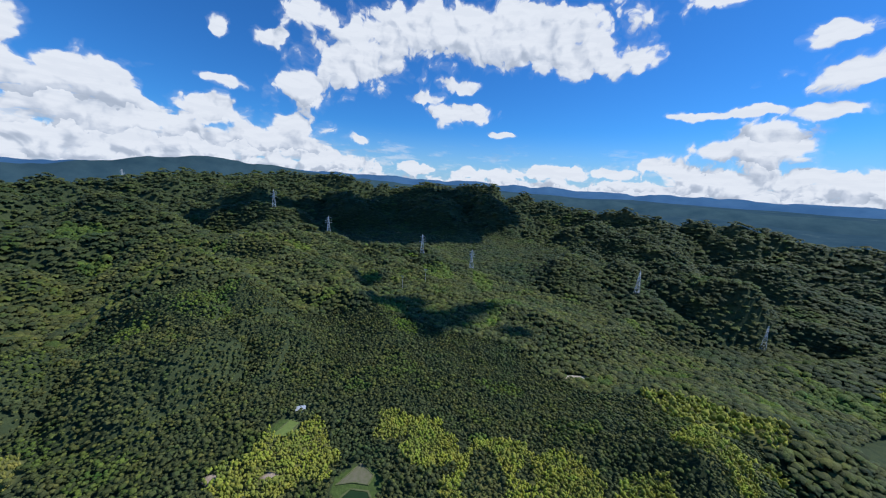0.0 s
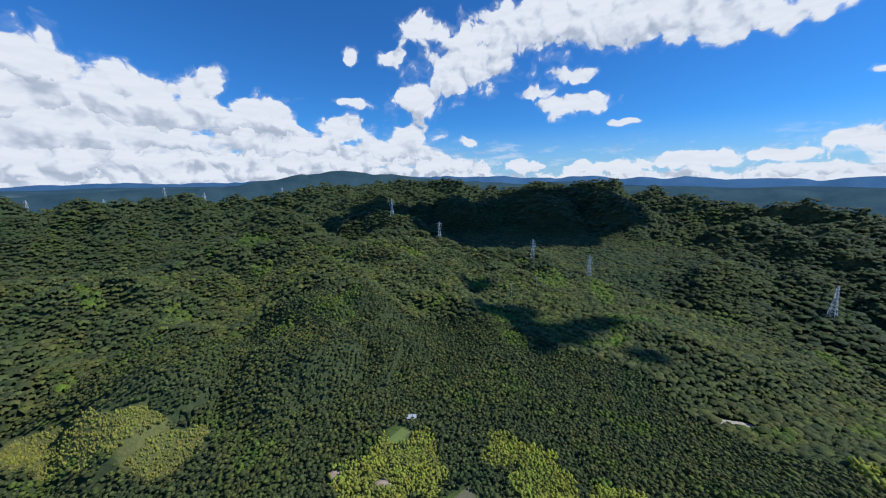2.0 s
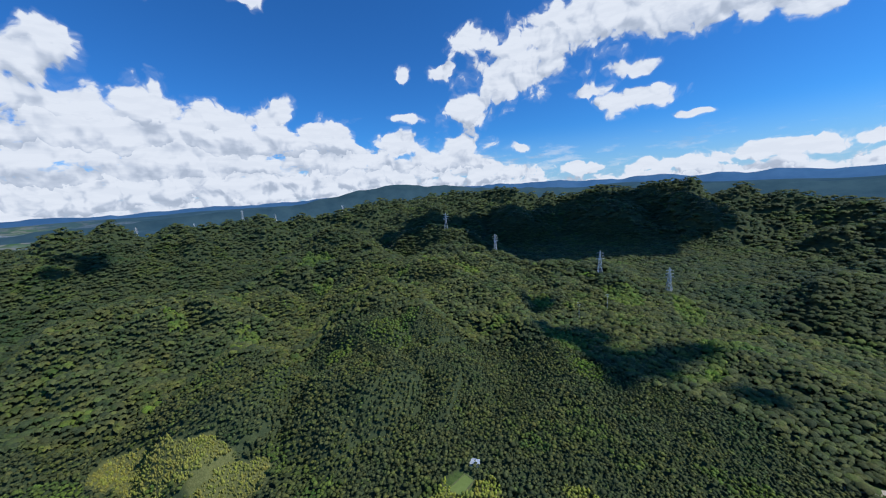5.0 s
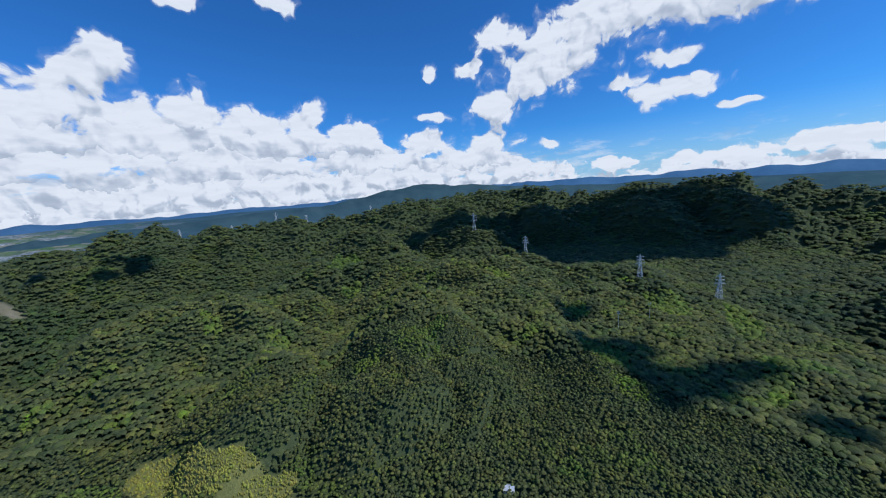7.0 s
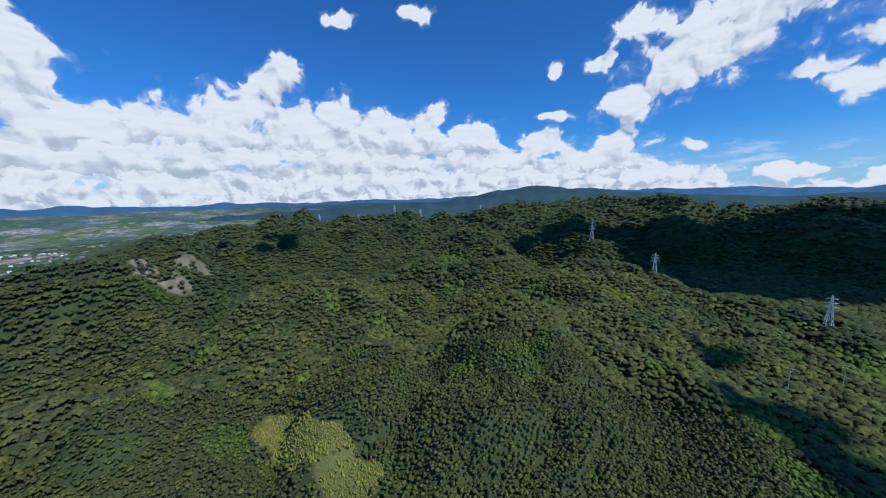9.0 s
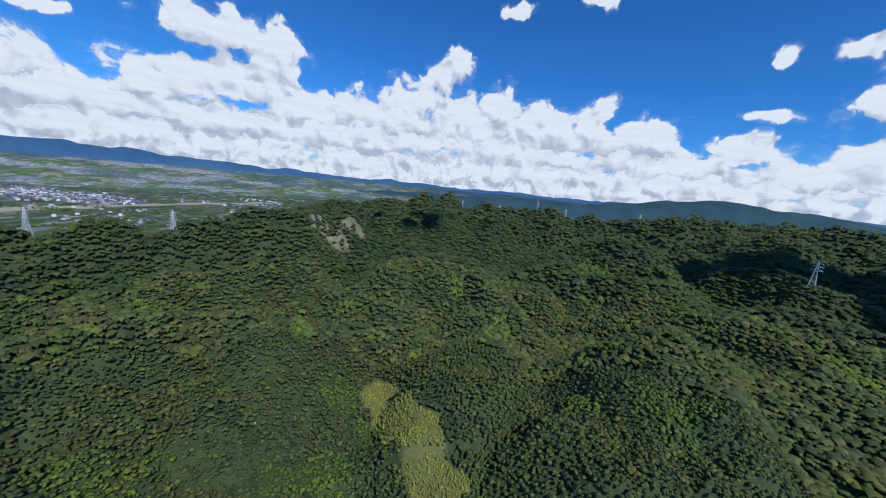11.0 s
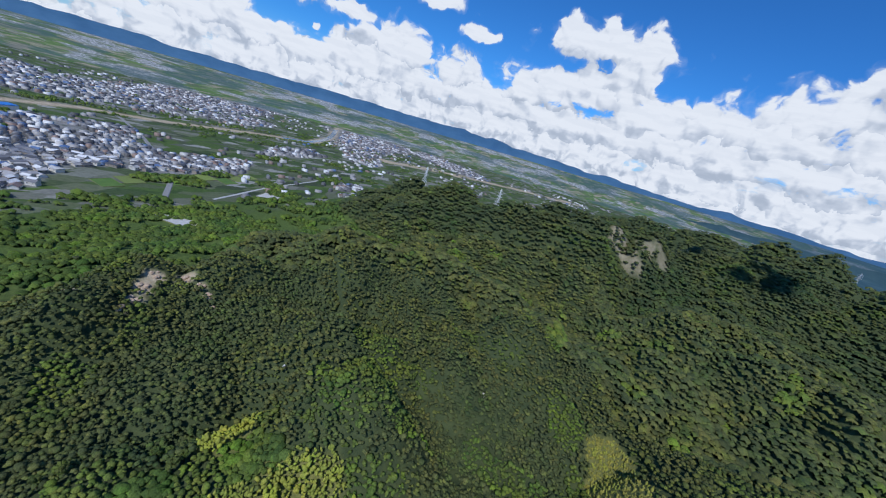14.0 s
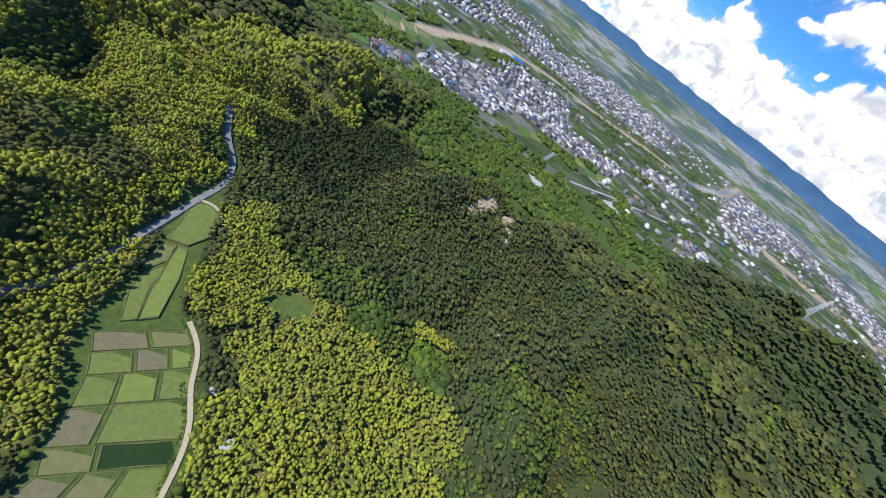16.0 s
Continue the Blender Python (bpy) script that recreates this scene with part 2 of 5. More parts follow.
def foliage(name, dark, mid, light, clump=0.9, patch=45, single=False, drifts=0.8, mottle=1.0):
    """Leaves seen from far: every crown its own green, mottled by clumps of leaves, the hue drifting over the hillside."""
    m, n, l, bsdf = material(name, 0.62)
    own = n.new("ShaderNodeObjectInfo").outputs["Random"] if single else n.new("ShaderNodeNewGeometry").outputs["Random Per Island"]
    base = ramp(n, l, own, [(0.0, dark), (0.55, mid), (1.0, light)])
    drift = ramp(n, l, noise_of(n, l, patch, 2), [(0.3, (0.72, 0.9, 0.85)), (0.45, (1, 1, 1)), (0.58, (1.16, 1.05, 0.82)), (0.7, (1.08, 1.28, 0.72))])
    col = mixed(n, l, "MULTIPLY", drifts, base, drift)
    stand = n.new("ShaderNodeTexVoronoi")
    stand.inputs["Scale"].default_value = 1 / (clump * 9)
    l.new(n.new("ShaderNodeNewGeometry").outputs["Position"], stand.inputs["Vector"])
    tint = n.new("ShaderNodeSeparateColor")
    l.new(stand.outputs["Color"], tint.inputs[0])
    col = mixed(n, l, "MULTIPLY", 0.75, col, ramp(n, l, tint.outputs[0], [(0.0, (0.7, 0.76, 0.8)), (0.35, (0.95, 0.95, 0.95)), (0.6, (1.12, 1.02, 0.92)), (0.8, (0.98, 1.15, 0.8)), (1.0, (1.35, 1.35, 1.05))]))
    fine = noise_of(n, l, clump, 4, 0.7)
    col = mixed(n, l, "MULTIPLY", mottle, col, ramp(n, l, fine, [(0.3, (0.5, 0.53, 0.5)), (0.5, (1, 1, 1)), (0.7, (1.45, 1.42, 1.25))]))
    l.new(col, bsdf.inputs["Base Color"])
    bsdf.inputs["Specular IOR Level"].default_value = 0.08
    bumped(n, l, bsdf, fine, 0.7 * mottle, clump * 0.8)
    return m


FOREST = foliage("forest leaves", (0.056, 0.071, 0.032), (0.088, 0.103, 0.041), (0.134, 0.148, 0.052), 0.6)
FOREST_FAR = foliage("far forest leaves", (0.05, 0.067, 0.032), (0.068, 0.086, 0.037), (0.09, 0.108, 0.042), 1.5, 90)
BAMBOO = foliage("bamboo leaves", (0.235, 0.255, 0.048), (0.275, 0.295, 0.056), (0.325, 0.33, 0.066), 0.7, 26, False, 0.5, 0.55)
DWARF = foliage("dwarf bamboo leaves", (0.2, 0.2, 0.05), (0.25, 0.245, 0.06), (0.3, 0.29, 0.075), 0.5, 20, False, 0.3, 0.5)
SCRUB = foliage("scrub leaves", (0.05, 0.08, 0.022), (0.08, 0.12, 0.03), (0.12, 0.17, 0.04), 0.8, 40)
FOREST_NEAR = foliage("leaves of single trees", (0.062, 0.078, 0.024), (0.088, 0.106, 0.03), (0.12, 0.142, 0.038), 0.6, 45, True)
FOREST_DARK = foliage("dark evergreen leaves", (0.03, 0.042, 0.022), (0.042, 0.056, 0.028), (0.058, 0.072, 0.034), 0.7, 30)
LIGHT_WOODS = foliage("light green leaves", (0.075, 0.11, 0.03), (0.105, 0.145, 0.036), (0.145, 0.185, 0.045), 0.8, 30)


# ---- land: half width of a ridge, then x, y and height along its crest ----
RIDGES_NORTH = [
    (120, (-640, 625, 131), (-500, 592, 119), (-363, 580, 82), (-267, 608, 107), (-160, 650, 66), (-47, 695, 61), (59, 690, 14), (140, 740, 8)),
    (100, (-520, 810, 122), (-402, 778, 128), (-268, 758, 87), (-170, 735, 50)),
    (75, (-363, 580, 71), (-300, 480, 44), (-251, 416, 66), (-258, 330, 77), (-185, 240, 50), (-140, 222, 22)),
    (55, (-225, 360, 60), (-182, 293, 54), (-138, 310, 37), (-98, 296, 19)),
    (65, (-160, 650, 62), (-133, 447, 46), (-52, 378, 29), (0, 355, 11)),
    (60, (-47, 695, 51), (7, 608, 22), (60, 480, -1), (105, 420, 0)),
    (75, (320, 800, 50), (240, 680, 53), (180, 560, -9), (121, 459, 24), (95, 400, 0)),
]
RIDGES_WEST = [
    (115, (-640, 625, 130), (-600, 470, 108), (-545, 320, 80), (-560, 204, 85), (-548, 88, 84), (-500, 10, 29)),
    (70, (-545, 300, 106), (-470, 265, 108), (-386, 234, 44), (-309, 165, 63), (-247, 190, 59), (-202, 170, 28)),
    (75, (-548, 88, 47), (-405, 75, 65), (-329, -6, 38), (-242, -42, 62), (-163, -60, 41)),
    (75, (-440, -60, 53), (-370, -110, 101), (-324, -181, 103), (-239, -186, 50), (-176, -203, 34), (-140, -244, 48)),
    (85, (-648, -345, 113), (-690, -280, 104)),
    (125, (-690, -280, 100), (-746, -103, 138), (-870, 30, 116), (-985, 160, 122), (-1025, 300, 132), (-1020, 480, 130)),
]
RIDGES_FAR = [
    (260, (-754, 1271, 150), (-774, 1401, 172)),
    (250, (-774, 1401, 172), (-508, 1518, 166)),
    (230, (-508, 1518, 166), (-146, 1594, 150)),
    (220, (-146, 1594, 150), (167, 1592, 148)),
    (200, (167, 1592, 148), (366, 1558, 142)),
    (190, (366, 1558, 142), (580, 1492, 80)),
    (120, (-430, 1492, 170), (-355, 1244, 110)),
    (120, (-116, 1580, 160), (-62, 1321, 96)),
    (120, (171, 1581, 150), (203, 1300, 80)),
    (230, (-1544, 513, 120), (-1331, 905, 124)),
    (230, (-1331, 905, 124), (-1073, 1242, 136)),
    (280, (-1073, 1242, 136), (-970, 1662, 180)),
    (180, (580, 1492, 80), (663, 1269, 84)),
    (220, (-1245, 331, 128), (-1544, 513, 138)),
    (220, (-1544, 513, 138), (-1741, 218, 120)),
]
RIDGES_EAST = [
    (170, (635, 1248, 88), (931, 1047, 100)),
    (170, (931, 1047, 100), (1201, 722, 90)),
    (170, (1201, 722, 90), (1350, 701, 60)),
    (110, (460, 901, 56), (680, 679, 40)),
    (90, (347, 768, 46), (495, 556, 30)),
    (110, (643, 1189, 70), (583, 967, 50)),
    (120, (799, 479, 50), (900, 381, 40)),
]
RIDGES_SOUTH = [
    (60, (104, 112, 44), (68, -9, 42)),
    (62, (68, -9, 42), (92, -129, 46)),
    (75, (92, -129, 46), (32, -271, 54)),
    (75, (32, -271, 54), (-42, -367, 34)),
    (90, (179, -78, 66), (184, -313, 68)),
    (48, (-67, -132, 18), (-105, -195, 42)),
    (60, (163, 189, 30), (288, 224, 24)),
]


def lattice(ix, iy, seed):
    h = (ix * 374761393 + iy * 668265263 + seed * 974634777) & 0xFFFFFFFF
    h = ((h ^ (h >> 13)) * 1274126177) & 0xFFFFFFFF
    return ((h ^ (h >> 16)) & 0xFFFF) / 65535.0


def value_noise(x, y, cell, seed):
    """Smooth noise from 0 to 1 over a lattice of that cell size."""
    u, v = x / cell, y / cell
    ix, iy = np.floor(u).astype(np.int64), np.floor(v).astype(np.int64)
    fu, fv = u - ix, v - iy
    fu, fv = fu * fu * (3 - 2 * fu), fv * fv * (3 - 2 * fv)
    a, b = lattice(ix, iy, seed), lattice(ix + 1, iy, seed)
    c, d = lattice(ix, iy + 1, seed), lattice(ix + 1, iy + 1, seed)
    return (a * (1 - fu) + b * fu) * (1 - fv) + (c * (1 - fu) + d * fu) * fv


def smooth(a, b, v):
    s = np.clip((v - a) / (b - a), 0, 1)
    return s * s * (3 - 2 * s)


def along(x, y, points):
    """Distance to a line through points (x, y, z), and the z of the nearest place on it."""
    best, level = np.full(np.shape(x), 1e9), np.zeros(np.shape(x))
    for (ax, ay, az), (bx, by, bz) in zip(points, points[1:]):
        s = np.clip(((x - ax) * (bx - ax) + (y - ay) * (by - ay)) / ((bx - ax) ** 2 + (by - ay) ** 2), 0, 1)
        d = np.hypot(x - ax - s * (bx - ax), y - ay - s * (by - ay))
        near = d < best
        best, level = np.where(near, d, best), np.where(near, az + s * (bz - az), level)
    return best, level


VALLEY = [(-18, -135, 20), (-20, -56, 18), (-44, -3, 17), (-53, 61, 16), (-60, 101, 12), (-46, 200, 8), (44, 260, 0), (159, 343, -12), (355, 440, -32), (581, 492, -44)]


def height(x, y):
    x, y = np.asarray(x, float), np.asarray(y, float)
    base = 12 * smooth(-520, -120, x) - 36 * smooth(60, 450, x) - 20 * smooth(500, 1500, x)
    base = base - 6 * smooth(-150, -700, y)
    wx = x + 40 * (value_noise(x, y, 140, 1) - 0.5) + 18 * (value_noise(x, y, 55, 2) - 0.5)
    wy = y + 40 * (value_noise(x, y, 140, 3) - 0.5) + 18 * (value_noise(x, y, 55, 4) - 0.5)
    total = np.zeros_like(x)
    for w, *crest in RIDGES_NORTH + RIDGES_WEST + RIDGES_FAR + RIDGES_EAST + RIDGES_SOUTH:
        d, top = along(wx, wy, crest)
        total += np.maximum((top - base) * np.exp(-((d / w) ** 1.4) * 0.8), 0) ** 7
    hill = total ** (1 / 7)
    # spurs and gullies that branch down the slopes
    u, v = x + 34 * (value_noise(x, y, 90, 11) - 0.5), y + 34 * (value_noise(x, y, 90, 12) - 0.5)
    spur = np.abs(2 * value_noise(u, v, 170, 5) - 1)
    rib = np.abs(2 * value_noise(u, v, 74, 6) - 1)
    fold = np.abs(2 * value_noise(u, v, 33, 8) - 1)
    z = base + hill + smooth(3, 45, hill) * (54 * (spur - 0.36) + 36 * (rib - 0.36) + 12 * (fold - 0.36))
    d, level = along(x, y, VALLEY)
    z = level + (z - level) * smooth(20, 66, d)
    r = np.hypot(x + 60, y - 70)
    return z - 4 + 150 * smooth(2300, 4780, r)


# ---- what covers the land ----
RIVER = [(94, -660, 0), (54, -776, 0), (-12, -930, 0), (-151, -1189, 0), (-329, -1291, 0), (-510, -1298, 0), (-815, -1343, 0), (-1050, -1329, 0), (-1320, -1559, 0), (-1685, -1984, 0), (-2288, -2692, 0)]
BAMBOO_STANDS = [  # x, y, radius
    (-132, 1, 34), (-95, -30, 22), (-111, 20, 20), (-156, 18, 22), (1, 36, 24), (4, 2, 20), (-8, 36, 30), (58, 8, 34), (10, 71, 34),
    (-31, -84, 14), (-50, -62, 20), (22, -90, 26), (78, -64, 34), (68, -129, 34), (35, -170, 34), (106, -178, 44), (63, -241, 44),
    (11, -278, 34), (161, -87, 44), (-15, -230, 22), (42, -316, 30), (-88, -4, 13), (-98, 30, 15), (-72, -54, 16), (-114, -25, 20), (-164, -9, 17), (-139, 35, 20), (-162, -66, 15),
]
BAMBOO_EDGES = [
    (-79, -16, 15), (-87, 14, 14), (-91, 70, 17), (-72, -32, 14), (-51, -32, 11), (-37, -37, 9), (-9, 35, 14), (-15, 82, 12), (17, -29, 20), (37, -48, 24), (15, -103, 14), (28, 49, 24),
]
BAMBOO_NORTH = [
    (-94, 189, 26), (-91, 207, 15), (-28, 228, 18), (-3, 211, 24), (40, 199, 24), (82, 182, 20), (128, 161, 16), (183, 186, 22), (214, 207, 20),
    (222, 262, 26), (252, 232, 22), (204, 286, 16), (690, 432, 34), (663, 458, 22), (535, 335, 34), (-123, 166, 14), (33, 170, 24),
]
YELLOW_PATCH = [(-348, 112, 0), (-315, 117, 0), (-285, 126, 0), (-258, 140, 0), (-232, 142, 0)]
DARK_STAND = [(-10, -165, 28), (-35, -190, 36), (-60, -225, 34), (-40, -150, 20), (-75, -255, 22)]
BRIGHT_SLOPES = [(-578, 522, 34), (-501, 453, 20), (-564, 490, 22), (-668, 268, 14), (-653, 249, 16), (-64, 425, 26), (-164, -41, 14), (-122, -55, 12)]
BARE_GROUND = [(-132, -236, 3.5), (-140, -246, 4), (-150, -256, 3.5), (-148, -188, 3.5), (-156, -198, 4), (-164, -208, 4), (-174, -216, 4), (-190, -206, 4.5), (-196, -194, 4), (-197, -184, 3.5), (-195, -174, 3.5), (-126, -226, 3), (-208, -228, 3.5), (-214, -242, 3.5)]
SCREES = [(-810, 22, 26), (-802, 63, 20), (-841, 76, 22), (-866, 104, 14)]
SANDPIT = [(-1317, -1101, 0), (-1610, -1016, 0), (-1895, -844, 0), (-2185, -632, 0), (-2367, -425, 0)]
TOWNS = [  # x, y, half length, half width, turn
    (-104, -661, 150, 95, 70), (-209, -805, 190, 110, 51), (-396, -776, 170, 70, 21), (-258, -990, 130, 90, 41), (-699, -620, 60, 36, 49),
    (-627, -524, 26, 20, 6), (31, -516, 40, 26, 15), (67, -435, 26, 22, 177),
]
FAR_TOWNS = [(-863, -1654, 260, 120, 22), (-1155, -1098, 200, 90, 58), (142, -1342, 240, 120, 30), (-798, -1035, 160, 60, 25), (-563, -1831, 500, 260, 40), (-1098, -2326, 600, 300, 39), (-1474, -1500, 360, 200, 50), (-1830, -1810, 420, 300, 49), (-6, -1933, 400, 200, 21), (-2033, -1224, 380, 160, 70)]


def blobs(x, y, spots, rough=0.35):
    """How far inside the nearest of some round stands a place lies, in metres, with a ragged rim."""
    best = np.full(np.shape(x), -1e9)
    for sx, sy, r in spots:
        best = np.maximum(best, r - np.hypot(x - sx, y - sy))
    return best + rough * 22 * (value_noise(x, y, 11, 31) - 0.5) + rough * 30 * (value_noise(x, y, 27, 32) - 0.5)


def in_boxes(x, y, boxes):
    inside = np.zeros(np.shape(x), bool)
    for cx, cy, a, b, turn in boxes:
        c, s = np.cos(np.radians(turn)), np.sin(np.radians(turn))
        u, v = ((x - cx) * c + (y - cy) * s) / a, (-(x - cx) * s + (y - cy) * c) / b
        inside |= u * u + v * v < 1 + 0.9 * (value_noise(x, y, 60, 33) - 0.5)
    return inside


def hillness(x, y):
    """Height over the flat land round about."""
    return height(x, y) - (12 * smooth(-520, -120, x) - 6 * smooth(-150, -700, y))


def plain_mask(x, y):
    """1 on the farmed plain to the south-west, 0 on the wooded hills."""
    edge = smooth(-400, -520, y + 60 * (value_noise(x, y, 90, 41) - 0.5))
    west = smooth(-540, -680, x) * smooth(-300, -430, y)
    west = np.maximum(west, smooth(-1230, -1430, x) * smooth(-40, -340, y))
    m = np.maximum(edge, west)
    return m * smooth(26, 9, hillness(x, y)) * smooth(300, 60, x)


ROAD = [(25, 51), (7, -2), (4, -21), (5, -44), (4, -78), (2, -101), (10, -119), (27, -134), (40, -154)]
TRACK = [(-44, -14), (-52, -9), (-59, -2), (-63, 9), (-69, 16), (-76, 24), (-81, 38), (-83, 51), (-93, 74), (-96, 91), (-82, 100)]
SIDE_TRACK = [(4, -79), (-5, -83), (-14, -77), (-21, -69)]


def lane_distance(x, y, points):
    return along(x, y, [(px, py, 0) for px, py in points])[0]


def clear_of_trees(x, y):
    """True where the valley floor, roads, water and fields keep the forest off."""
    d, _ = along(x, y, [(2, -81, 0), (-13, -46, 0), (-24, -15, 0), (-38, 6, 0), (-53, 25, 0), (-62, 45, 0), (-66, 71, 0)])
    w = 10 + 12 * smooth(-30, 15, y)
    open_ = d < w
    open_ |= (np.hypot((x + 35) / 1.35, y - 88) < 22)
    open_ |= lane_distance(x, y, ROAD) < np.where((y < -36) & (y > -150), 3.4, 0.9)
    open_ |= lane_distance(x, y, TRACK) < 2.6
    open_ |= np.hypot(x + 46, y - 177) < 16
    open_ |= np.hypot(x + 107, y - 211) < 10
    open_ |= np.hypot((x + 78) / 1.4, y + 43) < 9
    open_ |= np.hypot(x + 99, y - 173) < 4
    open_ |= np.hypot(x + 130, y - 166) < 4
    open_ |= np.hypot((x - 159) / 2.6, y - 350) < 7
    open_ |= blobs(x, y, BARE_GROUND, 0.35) > -1.5
    return open_


# ---- the land as one sheet ----
def sheet(r0, r1, turns, step, grow):
    rings, r = [], r0
    while r < r1:
        rings.append(r)
        r += max(step, r * grow)
    rings = np.array(rings + [r1])
    ang = np.linspace(0, 2 * np.pi, turns, endpoint=False)
    R, A = np.meshgrid(rings, ang, indexing="ij")
    x, y = -60 + R * np.cos(A), 70 + R * np.sin(A)
    n = len(rings)
    i, j = np.meshgrid(np.arange(n - 1), np.arange(turns), indexing="ij")
    a, b = (i * turns + j).ravel(), (i * turns + (j + 1) % turns).ravel()
    return x.ravel(), y.ravel(), np.stack([a, a + turns, b + turns, b], 1), n


def mesh_from(name, verts, quads=(), tris=()):
    me = bpy.data.meshes.new(name)
    quads, tris = np.asarray(quads, np.int64).reshape(-1, 4), np.asarray(tris, np.int64).reshape(-1, 3)
    me.vertices.add(len(verts))
    me.vertices.foreach_set("co", np.asarray(verts, np.float32).ravel())
    me.loops.add(quads.size + tris.size)
    me.loops.foreach_set("vertex_index", np.concatenate([quads.ravel(), tris.ravel()]).astype(np.int32))
    me.polygons.add(len(quads) + len(tris))
    me.polygons.foreach_set("loop_start", np.concatenate([np.arange(len(quads)) * 4, quads.size + np.arange(len(tris)) * 3]).astype(np.int32))
    me.update(calc_edges=True)
    return me


def layer(me, name, values):
    """A number at every corner point of a mesh, for its material."""
    at = me.attributes.new(name, "FLOAT", "POINT")
    at.data.foreach_set("value", np.asarray(values, np.float32))


def layered(n, name):
    a = n.new("ShaderNodeAttribute")
    a.attribute_name = name
    return a.outputs["Fac"]


def mosaic(n, l, metres, seed, stops):
    """Plots of land of about that size, each of one colour out of the stops."""
    g, map_, v = n.new("ShaderNodeNewGeometry"), n.new("ShaderNodeMapping"), n.new("ShaderNodeTexVoronoi")
    map_.inputs["Rotation"].default_value, map_.inputs["Location"].default_value = (0, 0, 0.6), (seed, seed * 2, 0)
    map_.inputs["Scale"].default_value = (1 / metres, 1.7 / metres, 0.0)
    v.distance, v.inputs["Scale"].default_value, v.inputs["Randomness"].default_value = "CHEBYCHEV", 1.0, 0.75
    l.new(g.outputs["Position"], map_.inputs["Vector"]), l.new(map_.outputs[0], v.inputs["Vector"])
    s = n.new("ShaderNodeSeparateColor")
    l.new(v.outputs["Color"], s.inputs[0])
    return ramp(n, l, s.outputs[0], stops)


def ground_material():
    m, n, l, bsdf = material("hillside and farmland", 0.9)
    woods = ramp(n, l, noise_of(n, l, 9, 5, 0.7), [(0.3, (0.04, 0.056, 0.026)), (0.5, (0.06, 0.078, 0.034)), (0.72, (0.085, 0.105, 0.04))])
    fields = mosaic(n, l, 46, 3.0, [(0.0, (0.05, 0.085, 0.03)), (0.25, (0.085, 0.135, 0.035)), (0.4, (0.06, 0.09, 0.04)), (0.55, (0.13, 0.15, 0.09)), (0.68, (0.04, 0.06, 0.03)), (0.8, (0.22, 0.22, 0.2)), (0.9, (0.1, 0.12, 0.07)), (0.97, (0.3, 0.3, 0.29))])
    fields = mixed(n, l, "MULTIPLY", 0.7, fields, ramp(n, l, noise_of(n, l, 6, 4, 0.7), [(0.3, (0.6, 0.65, 0.6)), (0.7, (1.3, 1.25, 1.2))]))
    town = ramp(n, l, noise_of(n, l, 16, 5, 0.75), [(0.3, (0.05, 0.08, 0.04)), (0.48, (0.2, 0.2, 0.19)), (0.7, (0.34, 0.33, 0.32))])
    sand = ramp(n, l, noise_of(n, l, 12, 5, 0.75), [(0.3, (0.3, 0.23, 0.15)), (0.5, (0.44, 0.36, 0.26)), (0.7, (0.58, 0.49, 0.37))])
    bright = ramp(n, l, noise_of(n, l, 3, 5, 0.7), [(0.3, (0.06, 0.09, 0.028)), (0.55, (0.095, 0.14, 0.036)), (0.75, (0.14, 0.185, 0.05))])
    col = mixed(n, l, "MIX", layered(n, "bright"), woods, bright)
    col = mixed(n, l, "MIX", layered(n, "dry"), col, ramp(n, l, noise_of(n, l, 2, 4, 0.7), [(0.3, (0.12, 0.13, 0.04)), (0.7, (0.2, 0.2, 0.07))]))
    col = mixed(n, l, "MIX", layered(n, "plain"), col, fields)
    col = mixed(n, l, "MIX", layered(n, "town"), col, town)
    col = mixed(n, l, "MIX", layered(n, "sand"), col, sand)
    l.new(col, bsdf.inputs["Base Color"])
    bsdf.inputs["Specular IOR Level"].default_value = 0.1
    bumped(n, l, bsdf, noise_of(n, l, 4, 4, 0.7), 0.6, 1.2)
    return m


GROUND = ground_material()
gx, gy, gq, gn = sheet(3.0, 2760, 620, 3.2, 0.0125)
gz = height(gx, gy)
centre = len(gx)
k = np.arange(620)
ground = new("ground", mesh_from("ground", np.concatenate([np.stack([gx, gy, gz], 1), [[-60, 70, float(height(-60, 70))]]]), gq, np.stack([np.full(620, centre), k, (k + 1) % 620], 1)))
ground.data.materials.append(GROUND)
ground.data.polygons.foreach_set("use_smooth", np.ones(len(ground.data.polygons), bool))
g_plain = plain_mask(gx, gy)
g_town = (in_boxes(gx, gy, TOWNS) | in_boxes(gx, gy, FAR_TOWNS)) * g_plain
river_d = along(gx, gy, RIVER)[0]
g_sand = np.maximum(smooth(26, 14, river_d + 10 * (value_noise(gx, gy, 50, 44) - 0.5)), smooth(60, 30, along(gx, gy, SANDPIT)[0] + 70 * (value_noise(gx, gy, 70, 45) - 0.5)))
g_sand = np.maximum(g_sand * g_plain, smooth(-3, 1, blobs(gx, gy, BARE_GROUND, 0.35)))
g_sand = np.maximum(g_sand, 0.45 * smooth(-6, 6, blobs(gx, gy, SCREES, 0.9)))
g_bright = np.maximum(np.maximum(clear_of_trees(gx, gy) * 1.0, smooth(-230, -300, gy) * smooth(30, 12, hillness(gx, gy))), smooth(-5, 5, blobs(gx, gy, BRIGHT_SLOPES)))
